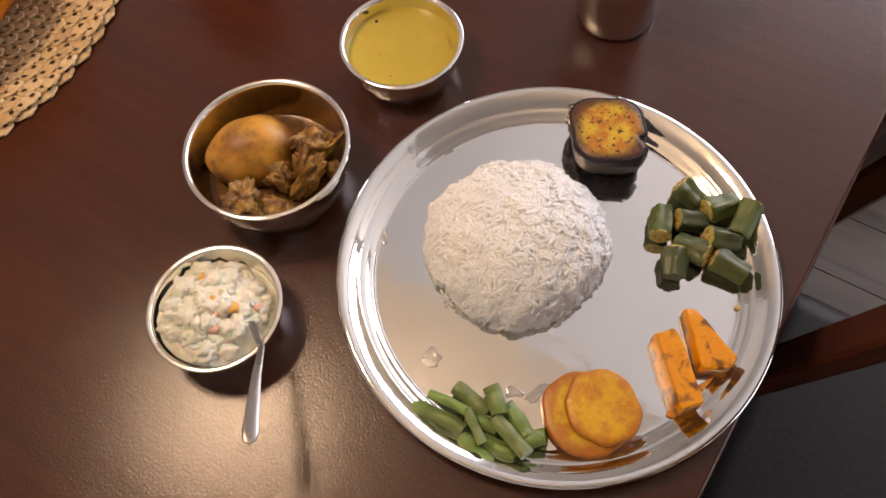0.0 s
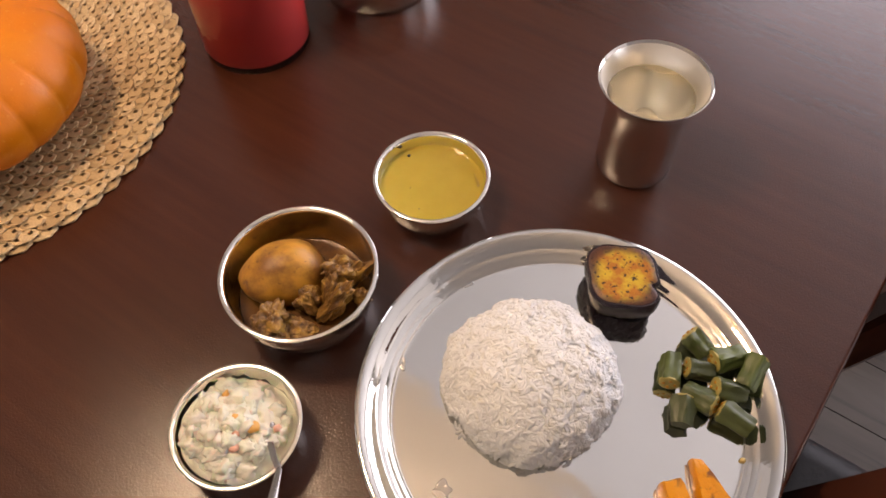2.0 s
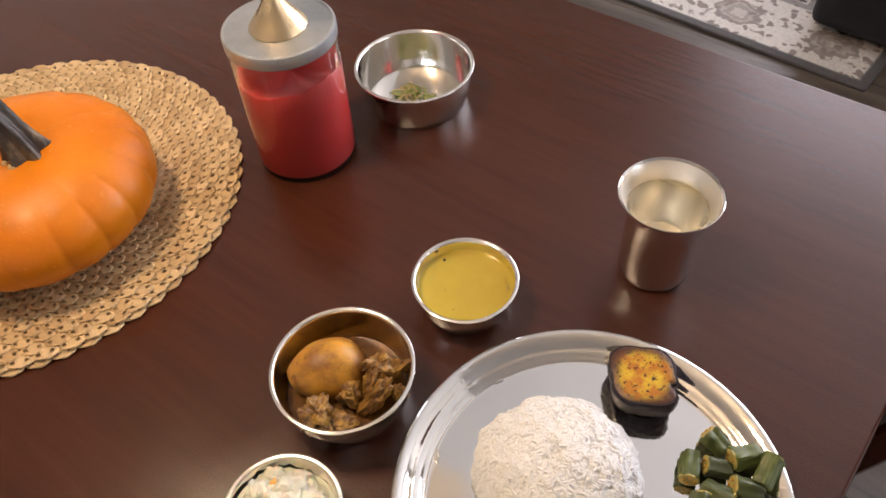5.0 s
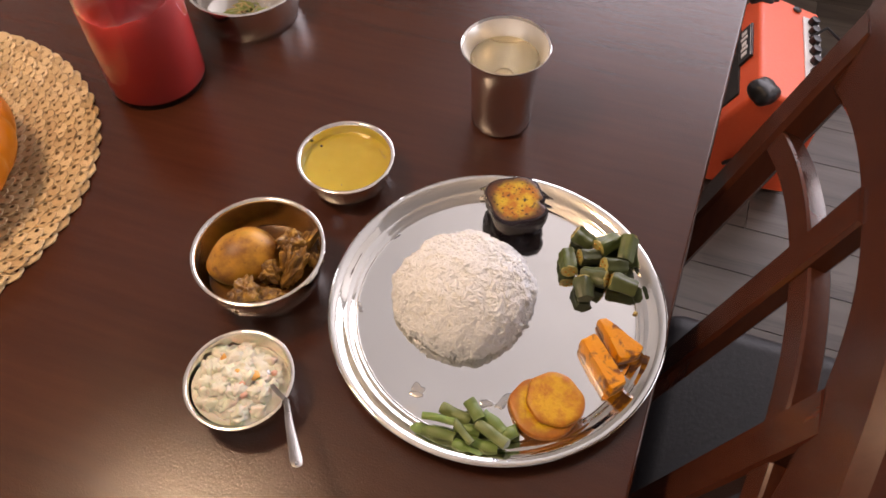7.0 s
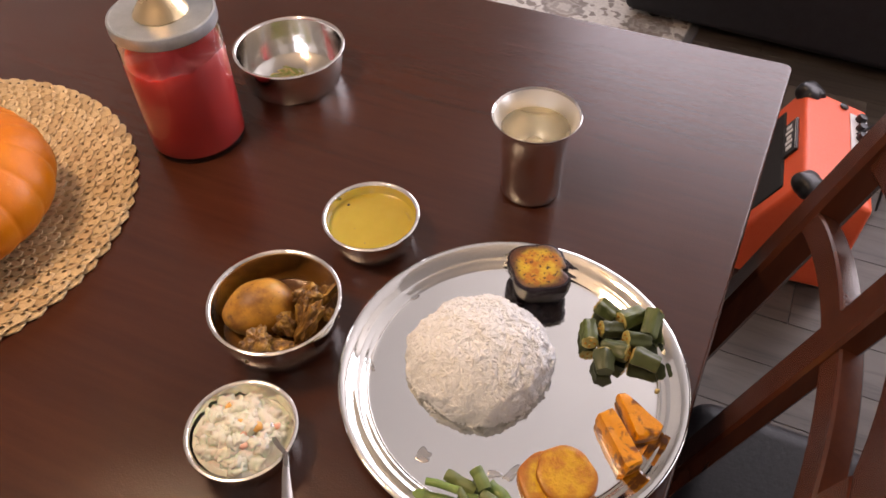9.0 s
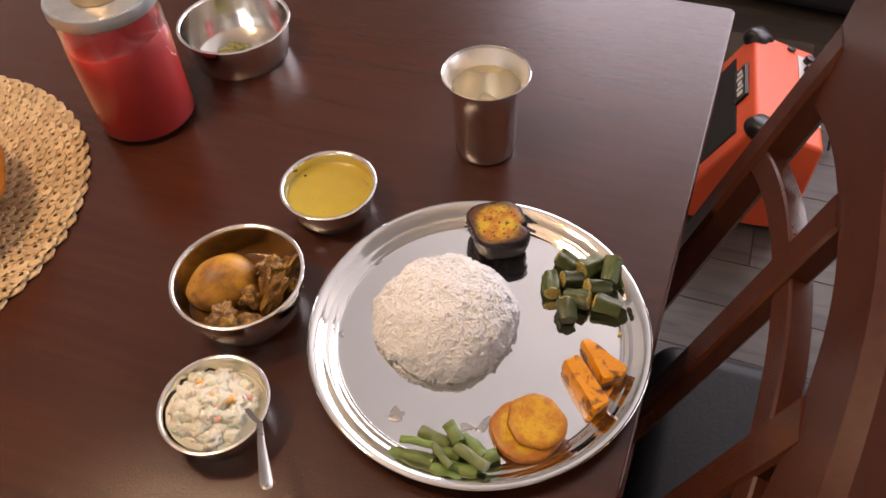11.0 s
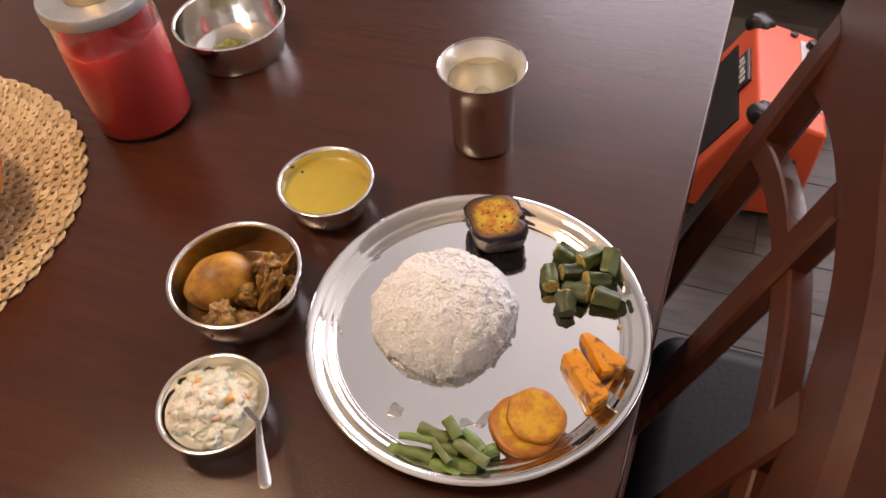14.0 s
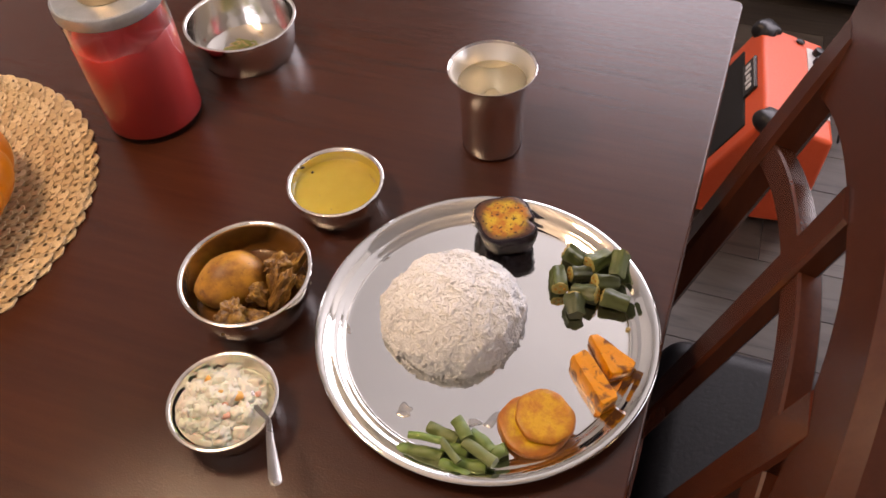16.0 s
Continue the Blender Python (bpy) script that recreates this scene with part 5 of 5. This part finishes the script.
def pumpkin_body():
    bm = bmesh.new()
    nu, nv = 324, 40
    rings = []
    for j in range(1, nv):
        phi = math.pi * j / nv
        ring = []
        for k in range(nu):
            a = 2 * math.pi * k / nu
            lobe = abs(math.sin(a * 9 + 0.6 * noise.noise((math.cos(a) * 1.5, math.sin(a) * 1.5, 2)))) ** 0.5
            groove = 1 - 0.030 * (1 - lobe) * math.sin(phi) ** 0.6 * (1 + 0.5 * noise.noise((math.cos(a) * 3, math.sin(a) * 3, 9)))
            swell = 1 + 0.03 * noise.noise((math.cos(a) * 1.2, math.sin(a) * 1.2, 7))
            r = PUMP_R * math.sin(phi) ** 0.72 * groove * swell
            dip = 0.014 * math.exp(-(r / 0.040) ** 2)
            z = PUMP_H * math.cos(phi)
            z = z - dip if z > 0 else z + dip
            ring.append(bm.verts.new((r * math.cos(a), r * math.sin(a), z)))
        rings.append(ring)
    for a, b in zip(rings, rings[1:]):
        for k in range(nu):
            bm.faces.new((a[k], b[k], b[(k + 1) % nu], a[(k + 1) % nu]))
    bm.faces.new(rings[0])
    bm.faces.new(rings[-1][::-1])
    bmesh.ops.recalc_face_normals(bm, faces=bm.faces)
    return bm


pumpkin = thing("pumpkin", (*PUMP, TZ + 0.0092), "small ribbed orange pumpkin with a dark curved stem", "pumpkin")
part("body", pumpkin_body(), pump_n.mat, pumpkin, at=pose(0, 0, PUMP_H))
stem_n = Nodes("dry_pumpkin_stem", (0.06, 0.05, 0.025), 0.42)
stem_n.colour(stem_n.ramp(stem_n.noise(60, 4, 0.6, (1, 1, 0.3)), [(0.35, (0.010, 0.008, 0.007)), (0.56, (0.034, 0.026, 0.019)), (0.80, (0.24, 0.19, 0.11))]))
stem_n.bump(stem_n.noise(130, 4, 0.6, (1, 1, 0.3)), 0.9, 0.002)


def stem_body():
    """A ridged stalk that flares at its foot and bends over."""
    bm = bmesh.new()

    def axis(s):
        return Vector((-0.100 * s ** 1.6, -0.016 * s ** 1.6, 0.088 * math.sin(s * 1.45)))
    rings = []
    for j in range(22):
        s = j / 21
        p, tan = axis(s), (axis(s + 0.01) - axis(max(0, s - 0.01))).normalized()
        a = tan.cross(Vector((0, 1, 0.1))).normalized()
        b = tan.cross(a)
        r = 0.0138 + 0.0110 * math.exp(-s * 10) + 0.0018 * s
        ring = []
        for k in range(48):
            t = 2 * math.pi * k / 48
            rr = r * (1 + (0.13 + 0.16 * math.exp(-s * 9)) * math.cos(6 * t + 2.2 * s) + 0.05 * noise.noise((math.cos(t) * 4, math.sin(t) * 4, s * 6)))
            ring.append(bm.verts.new(p + a * rr * math.cos(t) + b * rr * math.sin(t)))
        rings.append(ring)
    for a, b in zip(rings, rings[1:]):
        for k in range(48):
            bm.faces.new((a[k], a[(k + 1) % 48], b[(k + 1) % 48], b[k]))
    bm.faces.new(rings[0][::-1])
    bm.faces.new(rings[-1])
    bmesh.ops.recalc_face_normals(bm, faces=bm.faces)
    return bm


part("stem", stem_body(), stem_n.mat, pumpkin, "dark ridged curved stem", pose(0.017, 0.010, 2 * PUMP_H - 0.0165))
M["scar"] = simple("pale_stem_scar", (0.50, 0.38, 0.20), (0.34, 0.24, 0.12), 0.7, 200, 0.5, 0.001)
for ang, s in ((-70, 0.0055), (-100, 0.0038), (-30, 0.0032)):
    part("stem_scar", blob(s, s * 0.8, s * 0.8, 0.4, 2, ang, 2), M["scar"], pumpkin, "pale dry scar at the stem foot", pose(0.017 + 0.0225 * math.cos(radians(ang)), 0.010 + 0.0225 * math.sin(radians(ang)), 2 * PUMP_H - 0.0105))

# ---- glass candle cup behind the pumpkin ----
votive = thing("votive_cup", (-0.868, -0.052, TZ + 0.0085), "small clear glass candle cup on a beaded silver ring", "candle cup")
cup_glass = part("glass", lathe([(0, 0), (0.026, 0), (0.0285, 0.002), (0.032, 0.02), (0.035, 0.045), (0.0352, 0.0462), (0.0340, 0.0465), (0.0305, 0.02), (0.027, 0.006), (0, 0.006)], 64), glass_n.mat, votive, "clear glass")
cup_glass.visible_shadow = False
part("wax", lathe([(0, 0.0062), (0.0262, 0.0062), (0.0292, 0.018), (0, 0.018)], 48), simple("pale_pink_wax", (0.72, 0.55, 0.50), (0.78, 0.62, 0.57), 0.4, 40), votive, "pale pink wax")
for n_row, (rr, zz) in enumerate(((0.054, 0.004), (0.060, 0.0025))):
    strip = bmesh.new()
    for i in range(72):
        a = 2 * math.pi * i / 72
        bmesh.ops.create_icosphere(strip, subdivisions=2, radius=0.0025, matrix=Matrix.Translation((rr * math.cos(a), rr * math.sin(a), zz)))
    part("bead_ring", strip, M["brass"], votive, "pale metal bead ring")

# ---- wire stand far down the table ----
stand = thing("wire_stand", (-1.22, 0.45, TZ), "blued chrome wire stand with bent feet", "stand")
for (dx, dy), (bx, by) in (((-0.059, -0.128), (0.075, 0.055)), ((0.051, 0.021), (-0.020, 0.070))):
    foot = part("foot", tube([(dx + bx * s, dy + by * s, 0.0022 + 0.10 * s) for s in (0.0, 0.12, 0.4, 0.8, 1.1)], [0.0026, 0.0040, 0.0066, 0.0085, 0.0090], 12, 0.6), M["chrome"], stand)
    part("wire", tube([(dx, dy, 0.0020), (dx - 0.012, dy + 0.002, 0.007), (dx - 0.034, dy + 0.012, 0.024)], 0.0014, 8), M["chrome"], foot)
part("crossbar", tube([(0.024, -0.067, 0.112), (0.026, 0.02, 0.116), (0.029, 0.098, 0.112)], 0.005, 10), M["chrome"], stand)

# ---- floor planks ----
plank_n = Nodes("weathered_floor_plank", (0.16, 0.13, 0.10), 0.45)
info = plank_n.node("ShaderNodeObjectInfo")
tone = plank_n.ramp(info.outputs["Random"], [(0.0, (0.084, 0.068, 0.054)), (0.5, (0.106, 0.088, 0.071)), (1.0, (0.138, 0.117, 0.095))])
g = plank_n.noise(9, 6, 0.65, (0.12, 1, 1), 0.8)
vein = plank_n.noise(26, 5, 0.7, (0.06, 1, 1), 1.6)
tone = plank_n.mix(plank_n.ramp(g, [(0.38, 0.0), (0.64, 0.9)]), tone, (0.050, 0.038, 0.030))
plank_n.colour(plank_n.mix(plank_n.ramp(vein, [(0.52, 0.0), (0.66, 0.8)]), tone, (0.022, 0.017, 0.014)))
plank_n.bump(g, 0.35, 0.0015)
PLANK_W, PLANK_L = 0.127, 1.5
plank_mesh = mesh_of("floor_plank", box(PLANK_L - 0.0012, PLANK_W - 0.0012, 0.012, (0, 0, -0.006), 0.0008, 1), plank_n.mat)
rng = random.Random(5)
y = Y0 + PLANK_W / 2 + 0.002
while y < Y1 - PLANK_W / 2:
    x = X0 + 0.002
    length = rng.uniform(0.4, PLANK_L)
    while x < X1 - 0.05:
        length = min(length, X1 - 0.002 - x)
        p = new("floor_plank", plank_mesh)
        p.parent = subfloor
        p.location = (x + length / 2, y, -0.0002)
        p.scale = (length / PLANK_L, 1, 1)
        x += length
        length = PLANK_L
    y += PLANK_W
